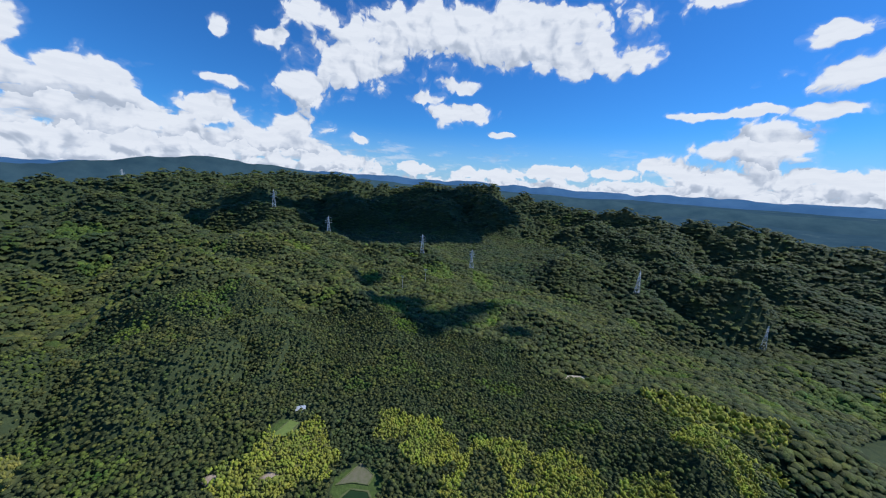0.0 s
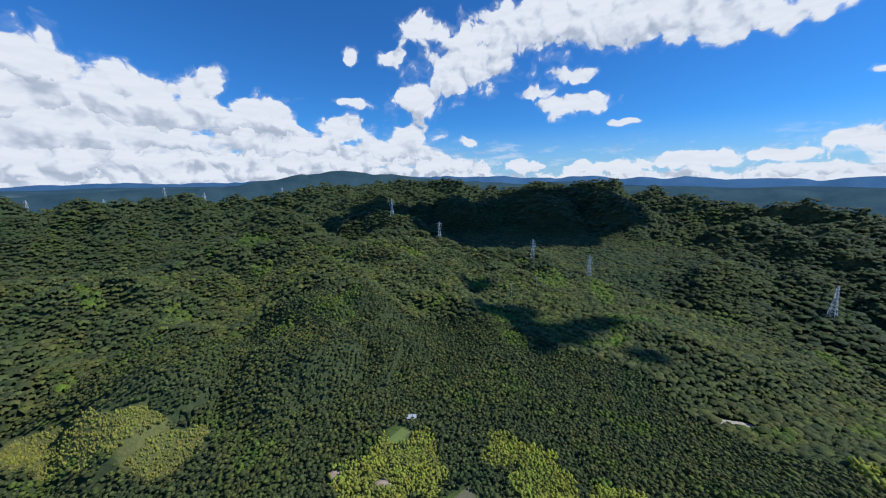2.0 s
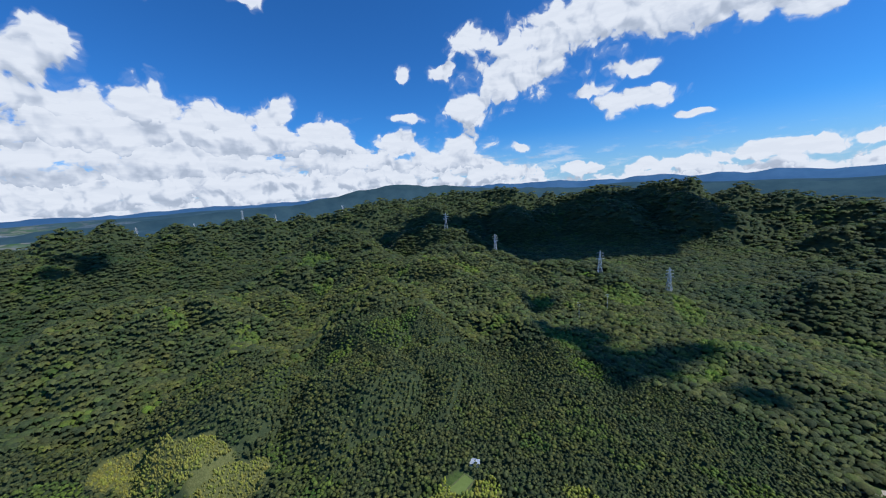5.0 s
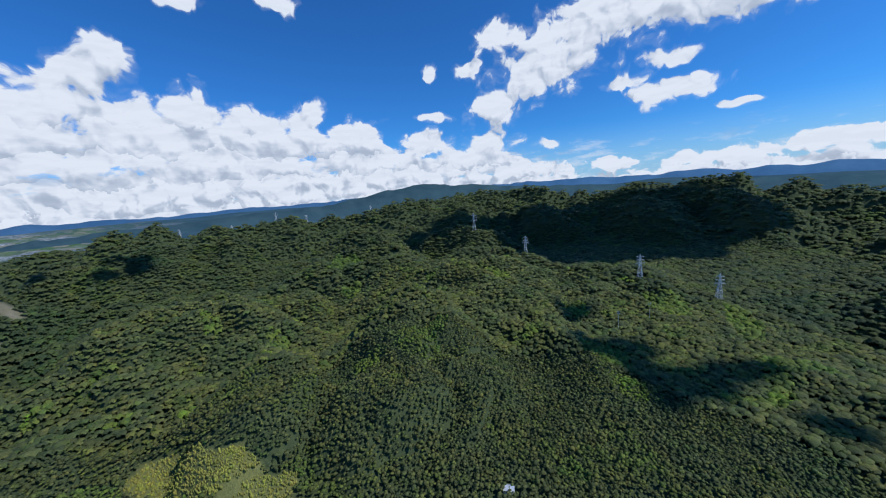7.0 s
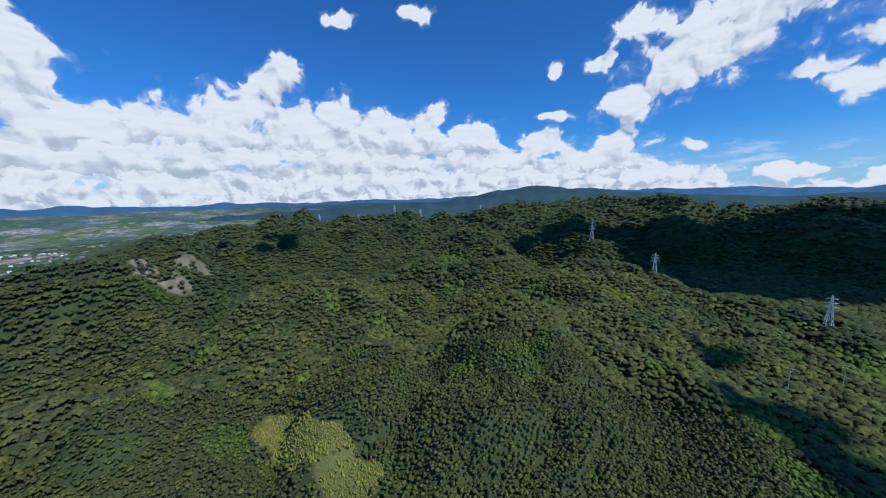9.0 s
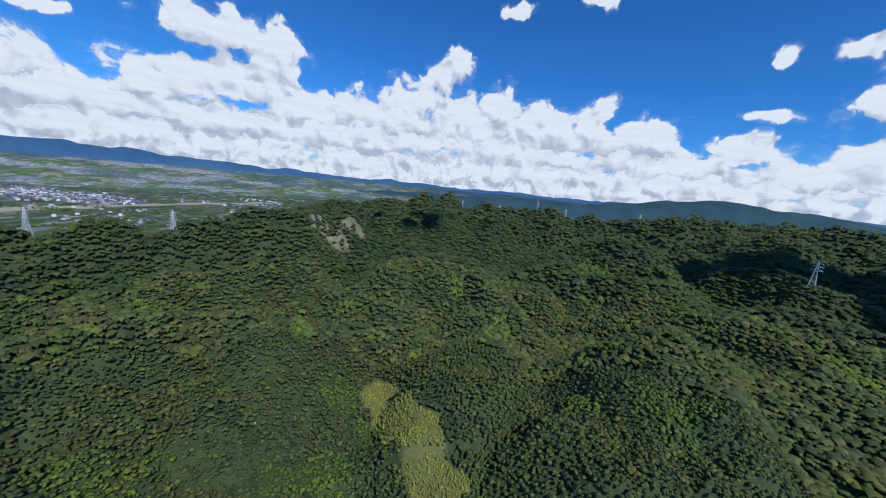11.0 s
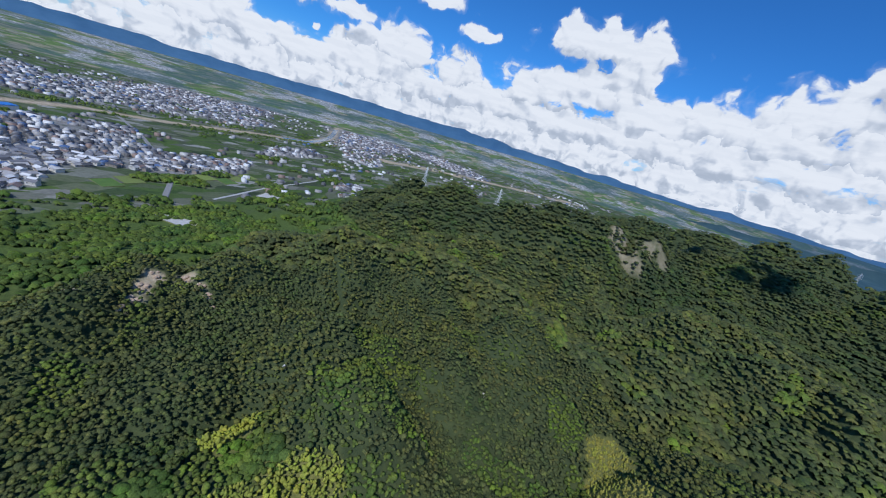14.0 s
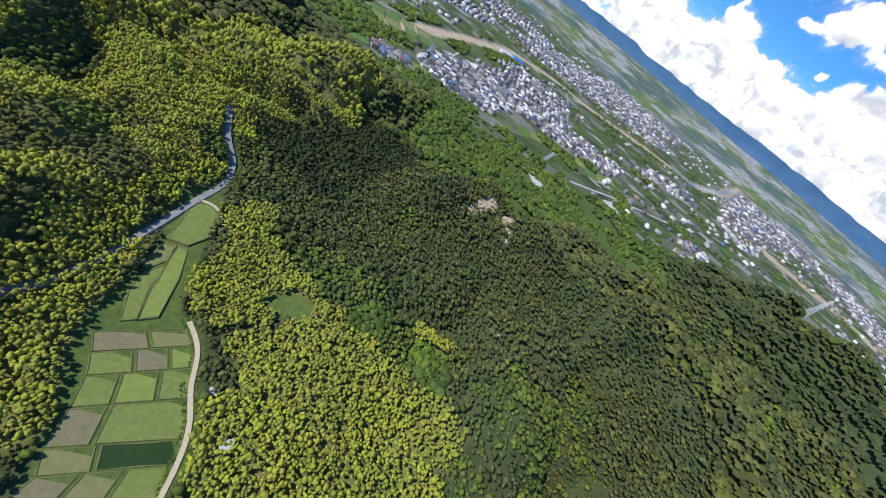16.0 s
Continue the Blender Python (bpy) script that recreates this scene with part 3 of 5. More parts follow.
g_dry = np.maximum(smooth(-2, 3, blobs(gx, gy, BAMBOO_STANDS + BAMBOO_EDGES + BAMBOO_NORTH, 0.5)), smooth(18, 12, along(gx, gy, YELLOW_PATCH)[0] + 16 * (value_noise(gx, gy, 14, 71) - 0.5))) * (1 - clear_of_trees(gx, gy))
for key, val in (("dry", g_dry), ("plain", g_plain), ("town", g_town), ("sand", g_sand), ("bright", g_bright)):
    layer(ground.data, key, np.append(val, 0.0))
tagged(ground, "wooded hills and green farmed plain crossed by a river", "ground", kind="structure")


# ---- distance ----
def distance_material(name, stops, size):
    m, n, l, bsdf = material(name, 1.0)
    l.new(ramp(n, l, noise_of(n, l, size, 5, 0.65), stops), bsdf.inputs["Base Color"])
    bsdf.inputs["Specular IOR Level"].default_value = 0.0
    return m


# Woods coloured blue instead of green, to stand for the air's haze.
FAR_WOODS = distance_material("haze-painted far woods", [(0.35, (0.042, 0.086, 0.105)), (0.6, (0.064, 0.116, 0.13))], 160)


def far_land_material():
    """Far woods tinted for haze, giving way to a plain of fields and towns."""
    m, n, l, bsdf = material("far land with painted haze", 1.0)
    # Bluish haze is mixed into the woods' own green.
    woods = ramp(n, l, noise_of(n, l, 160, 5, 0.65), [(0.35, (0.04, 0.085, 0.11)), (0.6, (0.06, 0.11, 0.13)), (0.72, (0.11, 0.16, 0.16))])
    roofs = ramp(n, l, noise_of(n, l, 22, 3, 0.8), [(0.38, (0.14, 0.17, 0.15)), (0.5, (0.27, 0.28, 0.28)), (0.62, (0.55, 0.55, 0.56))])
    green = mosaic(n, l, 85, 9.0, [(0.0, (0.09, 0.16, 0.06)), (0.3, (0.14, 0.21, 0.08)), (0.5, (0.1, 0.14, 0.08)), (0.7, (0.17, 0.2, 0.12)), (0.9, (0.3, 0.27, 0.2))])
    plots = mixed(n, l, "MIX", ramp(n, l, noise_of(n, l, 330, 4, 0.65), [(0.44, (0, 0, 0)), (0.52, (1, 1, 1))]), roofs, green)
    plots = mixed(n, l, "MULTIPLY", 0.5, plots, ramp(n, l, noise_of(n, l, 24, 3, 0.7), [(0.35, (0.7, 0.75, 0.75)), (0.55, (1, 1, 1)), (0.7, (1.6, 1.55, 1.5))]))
    # Wooded patches of the plain carry the same painted haze tint.
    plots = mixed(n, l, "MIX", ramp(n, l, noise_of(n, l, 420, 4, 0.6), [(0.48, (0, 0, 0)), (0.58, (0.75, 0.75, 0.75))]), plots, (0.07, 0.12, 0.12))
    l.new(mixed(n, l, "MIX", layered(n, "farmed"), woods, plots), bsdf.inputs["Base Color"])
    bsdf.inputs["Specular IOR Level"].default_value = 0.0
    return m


# The blue of distant haze is painted into the mountains' base colour.
FAR_RANGE = distance_material("haze-tinted far mountains", [(0.35, (0.06, 0.14, 0.25)), (0.65, (0.085, 0.18, 0.3))], 260)

fx, fy, fq, fn = sheet(2740, 4780, 420, 40, 0.02)
bear = np.degrees(np.arctan2(-(fx + 60), fy - 70)) % 360
south_west = smooth(70, 88, bear + 10 * (value_noise(fx, fy, 200, 52) - 0.5)) * smooth(230, 215, bear)
fz = height(fx, fy) - 2 * smooth(2800, 2740, np.hypot(fx + 60, fy - 70)) + (1 - south_west) * 30 * (value_noise(fx, fy, 420, 51) - 0.3) * smooth(2760, 3100, np.hypot(fx + 60, fy - 70))
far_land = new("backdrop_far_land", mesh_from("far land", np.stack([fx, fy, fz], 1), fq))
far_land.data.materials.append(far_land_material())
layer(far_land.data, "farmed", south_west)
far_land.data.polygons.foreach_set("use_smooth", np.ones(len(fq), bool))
tagged(far_land, "far plain and woods, blue of haze painted into the woods", "backdrop", kind="structure")


def far_range(name, radius, crest, label, mat, seed):
    """A ridge line along the horizon; crest gives bearing and height in degrees over the level of the eye."""
    b = np.linspace(-180, 180, 900, endpoint=False)
    top = np.interp(b, [c[0] for c in crest], [c[1] for c in crest])
    ripple = value_noise(b * 10, b * 0 + seed, 30, 61) * 0.6 + value_noise(b * 10, b * 0 + seed, 9, 62) * 0.25 - 0.4
    level = 205 + np.tan(np.radians(top + 0.75 * ripple)) * radius
    rows = []
    for f in (-0.10, 0.0, 0.06):
        r = radius * (1 + f)
        z = level if f == 0.0 else np.minimum(level - 60, -60.0)
        rows.append(np.stack([-60 - r * np.sin(np.radians(b)), 70 + r * np.cos(np.radians(b)), z], 1))
    n = len(b)
    i = np.arange(n)
    q = np.concatenate([np.stack([i + s * n, (i + 1) % n + s * n, (i + 1) % n + (s + 1) * n, i + (s + 1) * n], 1) for s in (0, 1)])
    ob = new(name, mesh_from(name, np.concatenate(rows), q))
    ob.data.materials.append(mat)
    return tagged(ob, label, "backdrop", kind="structure")


far_range("backdrop_mountains", 4650, [(-180, -0.6), (-60, -0.5), (-26, -0.35), (0, 0.2), (15, 0.4), (26, 0.2), (66, -0.1), (91, -0.1), (100, 0.05), (113, 0.5), (125, 0.75), (133, 0.8), (142, 0.55), (160, 0.5), (170, 0.4), (180, -0.2)], "mountain range along the horizon, haze blue put into its colour", FAR_RANGE, 1)
far_range("backdrop_hills", 3500, [(-180, -3), (-43, -1.9), (-10, -1.4), (9, -0.7), (22, 0.1), (29, 0.95), (36, 1.5), (39, 1.35), (44, 0.5), (50, -0.4), (63, -1.0), (78, -1.5), (91, -2.2), (104, -3.0), (124, -3.2), (180, -3.2)], "wooded hills before the mountains, blue haze painted into their colour", FAR_WOODS, 7)


# ---- woods ----
rng = np.random.default_rng(7)


def ico(cut=-0.55):
    """A low ball without its underside: points and triangles."""
    bm = bmesh.new()
    bmesh.ops.create_icosphere(bm, subdivisions=1, radius=1)
    v = np.array([x.co[:] for x in bm.verts])
    f = np.array([[x.index for x in p.verts] for p in bm.faces])
    bm.free()
    return v, f[v[f].mean(1)[:, 2] > cut]


def lumpy_crown(lumps, seed):
    """A broad crown: round clumps of leaves heaped on one another."""
    r = np.random.default_rng(seed)
    v0, f0 = ico(-0.35)
    vs, fs, at = [], [], 0
    for i in range(lumps):
        a = i * 2.4 + r.uniform(-0.4, 0.4)
        out = 0.0 if i == 0 else r.uniform(0.42, 0.62)
        size = 0.62 if i == 0 else r.uniform(0.36, 0.5)
        mid = np.array([out * np.cos(a), out * np.sin(a), 0.5 if i == 0 else r.uniform(-0.05, 0.42)])
        v = v0 * (1 + r.uniform(-0.24, 0.24, (len(v0), 1))) * [size, size, size * r.uniform(0.8, 1.05)] + mid
        used = np.unique(f0)
        new_at = np.full(len(v0), -1)
        new_at[used] = np.arange(len(used))
        vs.append(v[used]), fs.append(new_at[f0] + at)
        at += len(used)
    return np.concatenate(vs), np.concatenate(fs)


def simple_crown(seed):
    """A far crown: one knobbly dome of few faces."""
    r = np.random.default_rng(seed)
    v0, f0 = ico(-0.1)
    used = np.unique(f0)
    new_at = np.full(len(v0), -1)
    new_at[used] = np.arange(len(used))
    return (v0 * (1 + r.uniform(-0.3, 0.3, (len(v0), 1))))[used], new_at[f0]


def plume(seed):
    """A leaning bamboo plume: three tapering, drooping tufts."""
    r = np.random.default_rng(seed)
    vs, fs, at = [], [], 0
    for i in range(2):
        a, lean = r.uniform(0, 6.28), r.uniform(0.25, 0.6)
        foot, size = np.array([r.uniform(-0.5, 0.5), r.uniform(-0.5, 0.5), -0.9]), r.uniform(0.34, 0.5)
        ring = np.array([[np.cos(t), np.sin(t), 0] for t in np.linspace(0, 2 * np.pi, 5, endpoint=False)])
        low = foot + ring * size * 0.55
        mid = foot + [lean * 0.3 * np.cos(a), lean * 0.3 * np.sin(a), 0.9] + ring * size * r.uniform(0.8, 1.2, (5, 1))
        tip = foot + [lean * np.cos(a), lean * np.sin(a), r.uniform(1.5, 1.9)]
        vs.append(np.concatenate([low, mid, [tip]]))
        k = np.arange(5)
        n = (k + 1) % 5
        fs.append(np.concatenate([np.stack([k, n, n + 5], 1), np.stack([k, n + 5, k + 5], 1), np.stack([k + 5, n + 5, np.full(5, 10)], 1)]) + at)
        at += 11
    return np.concatenate(vs), np.concatenate(fs)


def strewn(name, protos, x, y, z, width, tall, mat, label, category, sink=0.25, smooth_faces=True):
    """Many plants as one mesh: each a turned, stretched copy of one of the given forms."""
    vs, fs, at = [], [], 0
    pick = rng.integers(0, len(protos), len(x))
    for n, (pv, pf) in enumerate(protos):
        w = np.nonzero(pick == n)[0]
        if not len(w):
            continue
        a = rng.uniform(0, 2 * np.pi, len(w))
        c, s = np.cos(a)[:, None], np.sin(a)[:, None]
        px, py, pz = pv[:, 0][None], pv[:, 1][None], pv[:, 2][None]
        wd, tl = width[w][:, None], tall[w][:, None]
        v = np.stack([x[w][:, None] + wd * (c * px - s * py), y[w][:, None] + wd * (s * px + c * py), z[w][:, None] + tl * (pz + 1 - sink)], -1)
        vs.append(v.reshape(-1, 3))
        fs.append((pf[None] + (np.arange(len(w)) * len(pv))[:, None, None]).reshape(-1, 3) + at)
        at += len(w) * len(pv)
    ob = new(name, mesh_from(name, np.concatenate(vs), (), np.concatenate(fs)))
    ob.data.materials.append(mat)
    if smooth_faces:
        ob.data.polygons.foreach_set("use_smooth", np.ones(len(ob.data.polygons), bool))
    return tagged(ob, label, category, kind="stuff")


def spots(r0, r1, step):
    """Jittered places between two circles, but for the sector behind the flight."""
    g = np.arange(-r1, r1, step)
    u, v = np.meshgrid(g, g)
    u = u.ravel() + rng.uniform(-0.55, 0.55, u.size) * step
    v = v.ravel() + rng.uniform(-0.55, 0.55, v.size) * step
    r = np.hypot(u, v)
    b = np.degrees(np.arctan2(-u, v))
    b = np.where(b < -90, b + 360, b)
    keep = (r >= r0) & (r < r1) & ((r < 170) | ((b > -66) & (b < 214)) | ((b > -104) & (r < 430)))
    return u[keep] - 60, v[keep] + 70


def wooded(x, y):
    """Where trees stand: 1 forest, 2 bamboo, 3 dwarf bamboo, 4 scrub, 5 young trees, 6 dark trees, 0 none."""
    kind = np.ones(len(x), int)
    kind[blobs(x, y, BAMBOO_STANDS + BAMBOO_EDGES + BAMBOO_NORTH, 0.5) > 0] = 2
    dark = (kind == 2) & (value_noise(x, y, 34, 77) > 0.79)
    kind[dark] = 1
    light = (kind == 1) & (np.hypot((x + 194) / 1.3, y + 26) < 70) & (value_noise(x, y, 17, 78) > 0.62)
    light |= (kind == 1) & (np.hypot(x + 60, y - 70) < 620) & (value_noise(x, y, 38, 79) > 0.8)
    kind[light] = 5
    kind[along(x, y, YELLOW_PATCH)[0] + 16 * (value_noise(x, y, 14, 71) - 0.5) < 14] = 3
    kind[blobs(x, y, BRIGHT_SLOPES) > 0] = 4
    scrub = (plain_mask(x, y) > 0.25) | ((y < -250) & (x < -60) & (hillness(x, y) < 18))
    sparse = scrub & (value_noise(x, y, 26, 72) + 0.5 * value_noise(x, y, 9, 73) < 0.66)
    kind[scrub] = 4
    kind[sparse] = 0
    farm = (plain_mask(x, y) > 0.6) & ((y < -530) | (x < -560))
    kind[farm & (value_noise(x, y, 70, 74) < 0.74)] = 0
    kind[in_boxes(x, y, TOWNS) & (plain_mask(x, y) > 0.3)] = 0
    kind[(along(x, y, RIVER)[0] < 24)] = 0
    grove = farm & (np.abs(along(x, y, RIVER)[0] - 60) < 26) & (value_noise(x, y, 120, 75) > 0.42)
    kind[grove] = 4
    kind[(blobs(x, y, SCREES, 0.9) > 0) & (value_noise(x, y, 8, 76) < 0.6)] = 0
    kind[blobs(x, y, DARK_STAND, 0.5) > 0] = 6
    kind[clear_of_trees(x, y)] = 0
    return kind


BROAD = [lumpy_crown(3 + s % 2, s) for s in range(7)]
ROUND = [lumpy_crown(2, 20 + s) for s in range(6)]
DOMES = [simple_crown(40 + s) for s in range(6)]
PLUMES = [plume(60 + s) for s in range(6)]


def tree_sizes(n, mean):
    return mean * np.clip(np.exp(rng.normal(0.0, 0.26, n)), 0.55, 1.9)


for name, forms, r0, r1, step, mean, mat in (
    ("woodland_canopy", ROUND, 0, 330, 2.55, 1.95, FOREST),
    ("woodland_canopy_hillside", DOMES, 330, 580, 3.7, 2.9, FOREST),
    ("woodland_canopy_ridges", DOMES, 580, 1150, 5.7, 4.2, FOREST_FAR),
    ("woodland_canopy_hills", DOMES, 1150, 2000, 12.5, 7.0, FOREST_FAR),
):
    x, y = spots(r0, r1, step)
    kind = wooded(x, y)
    w = kind == 1
    size = tree_sizes(w.sum(), mean)
    tall = (0.6 if r0 < 300 else 0.5 if r0 < 500 else 0.42) * size * rng.uniform(0.8, 1.35, w.sum())
    strewn(name, forms, x[w], y[w], height(x[w], y[w]) + 0.25 * size + rng.uniform(0, 0.7, w.sum()) + 2.6 * value_noise(x[w], y[w], 7.5, 81), size, tall, mat, "dense dark green broadleaf forest covering the hillsides", "forest")
    w = kind == 5
    if w.sum():
        size = tree_sizes(w.sum(), mean)
        strewn("light_woodland", forms, x[w], y[w], height(x[w], y[w]) + 0.25 * size, size, 0.75 * size, LIGHT_WOODS, "light green young broadleaf trees among the forest", "forest")
    w = kind == 6
    if w.sum():
        size = tree_sizes(w.sum(), mean * 1.1)
        strewn("dark_woodland", forms, x[w], y[w], height(x[w], y[w]) + 0.3 * size + 2.2 * value_noise(x[w], y[w], 7.5, 83), size, 0.75 * size, FOREST_DARK, "dark grey-green evergreen trees on a knoll", "forest")
    w = kind == 4
    if w.sum():
        size = tree_sizes(w.sum(), min(mean * 0.9, 3.6))
        strewn("scrub", DOMES, x[w], y[w], height(x[w], y[w]), size, 0.8 * size, SCRUB, "bright green scrub and bushes", "scrub")
x, y = spots(0, 400, 1.9)
w = wooded(x, y) == 3
size = tree_sizes(w.sum(), 1.25)
strewn("dwarf_bamboo", PLUMES, x[w], y[w], height(x[w], y[w]), size, size, DWARF, "yellow-green dwarf bamboo patch on the slope", "bamboo grass", 0.4)
for r0, r1, step, mean in ((0, 300, 1.85, 1.5), (300, 760, 4.2, 2.8)):
    x, y = spots(r0, r1, step)
    w = wooded(x, y) == 2
    size = tree_sizes(w.sum(), mean) * 1.2
    tall = 0.62 * size * rng.uniform(0.85, 1.2, w.sum())
    strewn("bamboo_grove", PLUMES, x[w], y[w], height(x[w], y[w]) + 1.6 + 3.4 * value_noise(x[w], y[w], 5.5, 82), size, tall, BAMBOO, "yellow-green bamboo grove with feathery drooping tops", "bamboo", 0.0)


# ---- building kit ----
def part(name, bm, mat, parent=None, label=""):
    """One bmesh as one mesh object, under a thing or on its own."""
    me = bpy.data.meshes.new(name)
    bm.to_mesh(me)
    bm.free()
    me.materials.append(mat)
    ob = new(name, me)
    if parent:
        ob.parent = parent
    if label:
        ob["label"] = label
    return ob


def box(bm, x0, y0, z0, x1, y1, z1):
    v = [bm.verts.new(c) for c in ((x0, y0, z0), (x1, y0, z0), (x1, y1, z0), (x0, y1, z0), (x0, y0, z1), (x1, y0, z1), (x1, y1, z1), (x0, y1, z1))]
    for f in ((3, 2, 1, 0), (4, 5, 6, 7), (0, 1, 5, 4), (1, 2, 6, 5), (2, 3, 7, 6), (3, 0, 4, 7)):
        bm.faces.new([v[i] for i in f])


def bar(bm, a, b, w):
    """A square bar from a to b."""
    a, b = Vector(a), Vector(b)
    d = (b - a).normalized()
    s = d.cross(Vector((0, 0, 1)) if abs(d.z) < 0.9 else Vector((1, 0, 0))).normalized() * w / 2
    u = d.cross(s).normalized() * w / 2
    ends = [[bm.verts.new(p + s * i + u * j) for i, j in ((-1, -1), (1, -1), (1, 1), (-1, 1))] for p in (a, b)]
    for k in range(4):
        bm.faces.new((ends[0][k], ends[0][(k + 1) % 4], ends[1][(k + 1) % 4], ends[1][k]))
    bm.faces.new(ends[0][::-1]), bm.faces.new(ends[1])


def plain_material(name, low, high, size, rough=0.8, metal=0.0, bump=0.0):
    m, n, l, bsdf = material(name, rough)
    l.new(ramp(n, l, noise_of(n, l, size, 5, 0.65), [(0.3, low), (0.7, high)]), bsdf.inputs["Base Color"])
    bsdf.inputs["Metallic"].default_value = metal
    if bump:
        bumped(n, l, bsdf, noise_of(n, l, size, 4, 0.7), 0.7, bump)
    return m


ASPHALT = plain_material("worn grey asphalt", (0.2, 0.2, 0.2), (0.29, 0.285, 0.275), 2.5, 0.85, 0, 0.02)
GRAVEL = plain_material("pale gravel", (0.44, 0.37, 0.26), (0.58, 0.5, 0.37), 1.2, 0.9, 0, 0.05)
GRASS = plain_material("mown grass", (0.12, 0.165, 0.035), (0.19, 0.235, 0.06), 2.2, 0.9, 0, 0.15)
RICE = plain_material("young rice", (0.15, 0.205, 0.04), (0.21, 0.27, 0.06), 3.0, 0.9, 0, 0.15)
RICE_DEEP = plain_material("deep green rice", (0.065, 0.135, 0.02), (0.1, 0.18, 0.03), 9.0, 0.9, 0, 0.1)
FALLOW = plain_material("fallow soil with weeds", (0.14, 0.15, 0.06), (0.22, 0.19, 0.12), 2.4, 0.95, 0, 0.15)
OLIVE = plain_material("dry olive grass", (0.15, 0.165, 0.055), (0.21, 0.215, 0.085), 3.0, 0.95, 0, 0.15)
BUND = plain_material("grassy earth bank", (0.09, 0.125, 0.03), (0.2, 0.2, 0.08), 2.5, 0.95, 0, 0.1)
EARTH = plain_material("bare pinkish earth and rock", (0.34, 0.24, 0.16), (0.56, 0.44, 0.33), 2.0, 0.95, 0, 0.3)
STONE = plain_material("pale weathered rock", (0.42, 0.4, 0.37), (0.66, 0.64, 0.6), 1.0, 0.9, 0, 0.1)
CONCRETE = plain_material("pale concrete", (0.4, 0.4, 0.38), (0.55, 0.54, 0.52), 2.0, 0.85)
STEEL = plain_material("galvanised steel", (0.62, 0.63, 0.64), (0.76, 0.77, 0.78), 3.0, 0.5, 0.0)
GLASS = plain_material("insulator glass", (0.2, 0.24, 0.26), (0.28, 0.32, 0.34), 1.0, 0.2)
BARK = plain_material("grey-brown bark", (0.07, 0.055, 0.04), (0.13, 0.105, 0.08), 0.4, 0.9, 0, 0.03)
WATER_GREEN = plain_material("still green pond water", (0.025, 0.05, 0.008), (0.034, 0.062, 0.011), 8.0, 0.12)
RIVER_WATER = plain_material("grey river water", (0.05, 0.075, 0.085), (0.075, 0.1, 0.11), 30.0, 0.12)
TIN = plain_material("pale painted sheet metal", (0.5, 0.52, 0.54), (0.64, 0.66, 0.68), 3.0, 0.5, 0.1)
BLUE_TIN = plain_material("blue sheet metal roof", (0.03, 0.16, 0.5), (0.05, 0.22, 0.6), 4.0, 0.5)
WHITE_WALL = plain_material("white rendered wall", (0.62, 0.61, 0.58), (0.76, 0.75, 0.72), 2.0, 0.85)
DARK_ROOF = plain_material("grey tiled roof", (0.09, 0.09, 0.095), (0.16, 0.16, 0.165), 1.5, 0.6)


def varied_material(name, stops, rough, single):
    m, n, l, bsdf = material(name, rough)
    own = n.new("ShaderNodeObjectInfo").outputs["Random"] if single else n.new("ShaderNodeNewGeometry").outputs["Random Per Island"]
    r = ramp(n, l, own, stops)
    l.new(mixed(n, l, "MULTIPLY", 0.6, r, ramp(n, l, noise_of(n, l, 1.5, 4, 0.7), [(0.3, (0.7, 0.7, 0.7)), (0.7, (1.2, 1.2, 1.2))])), bsdf.inputs["Base Color"])
    for node in n:
        if node.bl_idname == "ShaderNodeValToRGB" and len(node.color_ramp.elements) == len(stops):
            node.color_ramp.interpolation = "CONSTANT"
    return m


ROOF_STOPS = [(0.0, (0.09, 0.09, 0.095)), (0.24, (0.18, 0.18, 0.19)), (0.46, (0.34, 0.33, 0.33)), (0.64, (0.5, 0.49, 0.48)), (0.78, (0.24, 0.17, 0.14)), (0.85, (0.7, 0.7, 0.7)), (0.95, (0.1, 0.16, 0.3))]
WALL_STOPS = [(0.0, (0.62, 0.6, 0.56)), (0.4, (0.5, 0.47, 0.42)), (0.6, (0.72, 0.71, 0.69)), (0.85, (0.33, 0.29, 0.25))]
ROOFS, ROOFS_MANY = varied_material("house roofs", ROOF_STOPS, 0.55, True), varied_material("roofs of many houses", ROOF_STOPS, 0.55, False)
WALLS = varied_material("house walls", WALL_STOPS, 0.85, True)
PANE = plain_material("dark window glass", (0.03, 0.04, 0.05), (0.05, 0.06, 0.07), 2.0, 0.1)


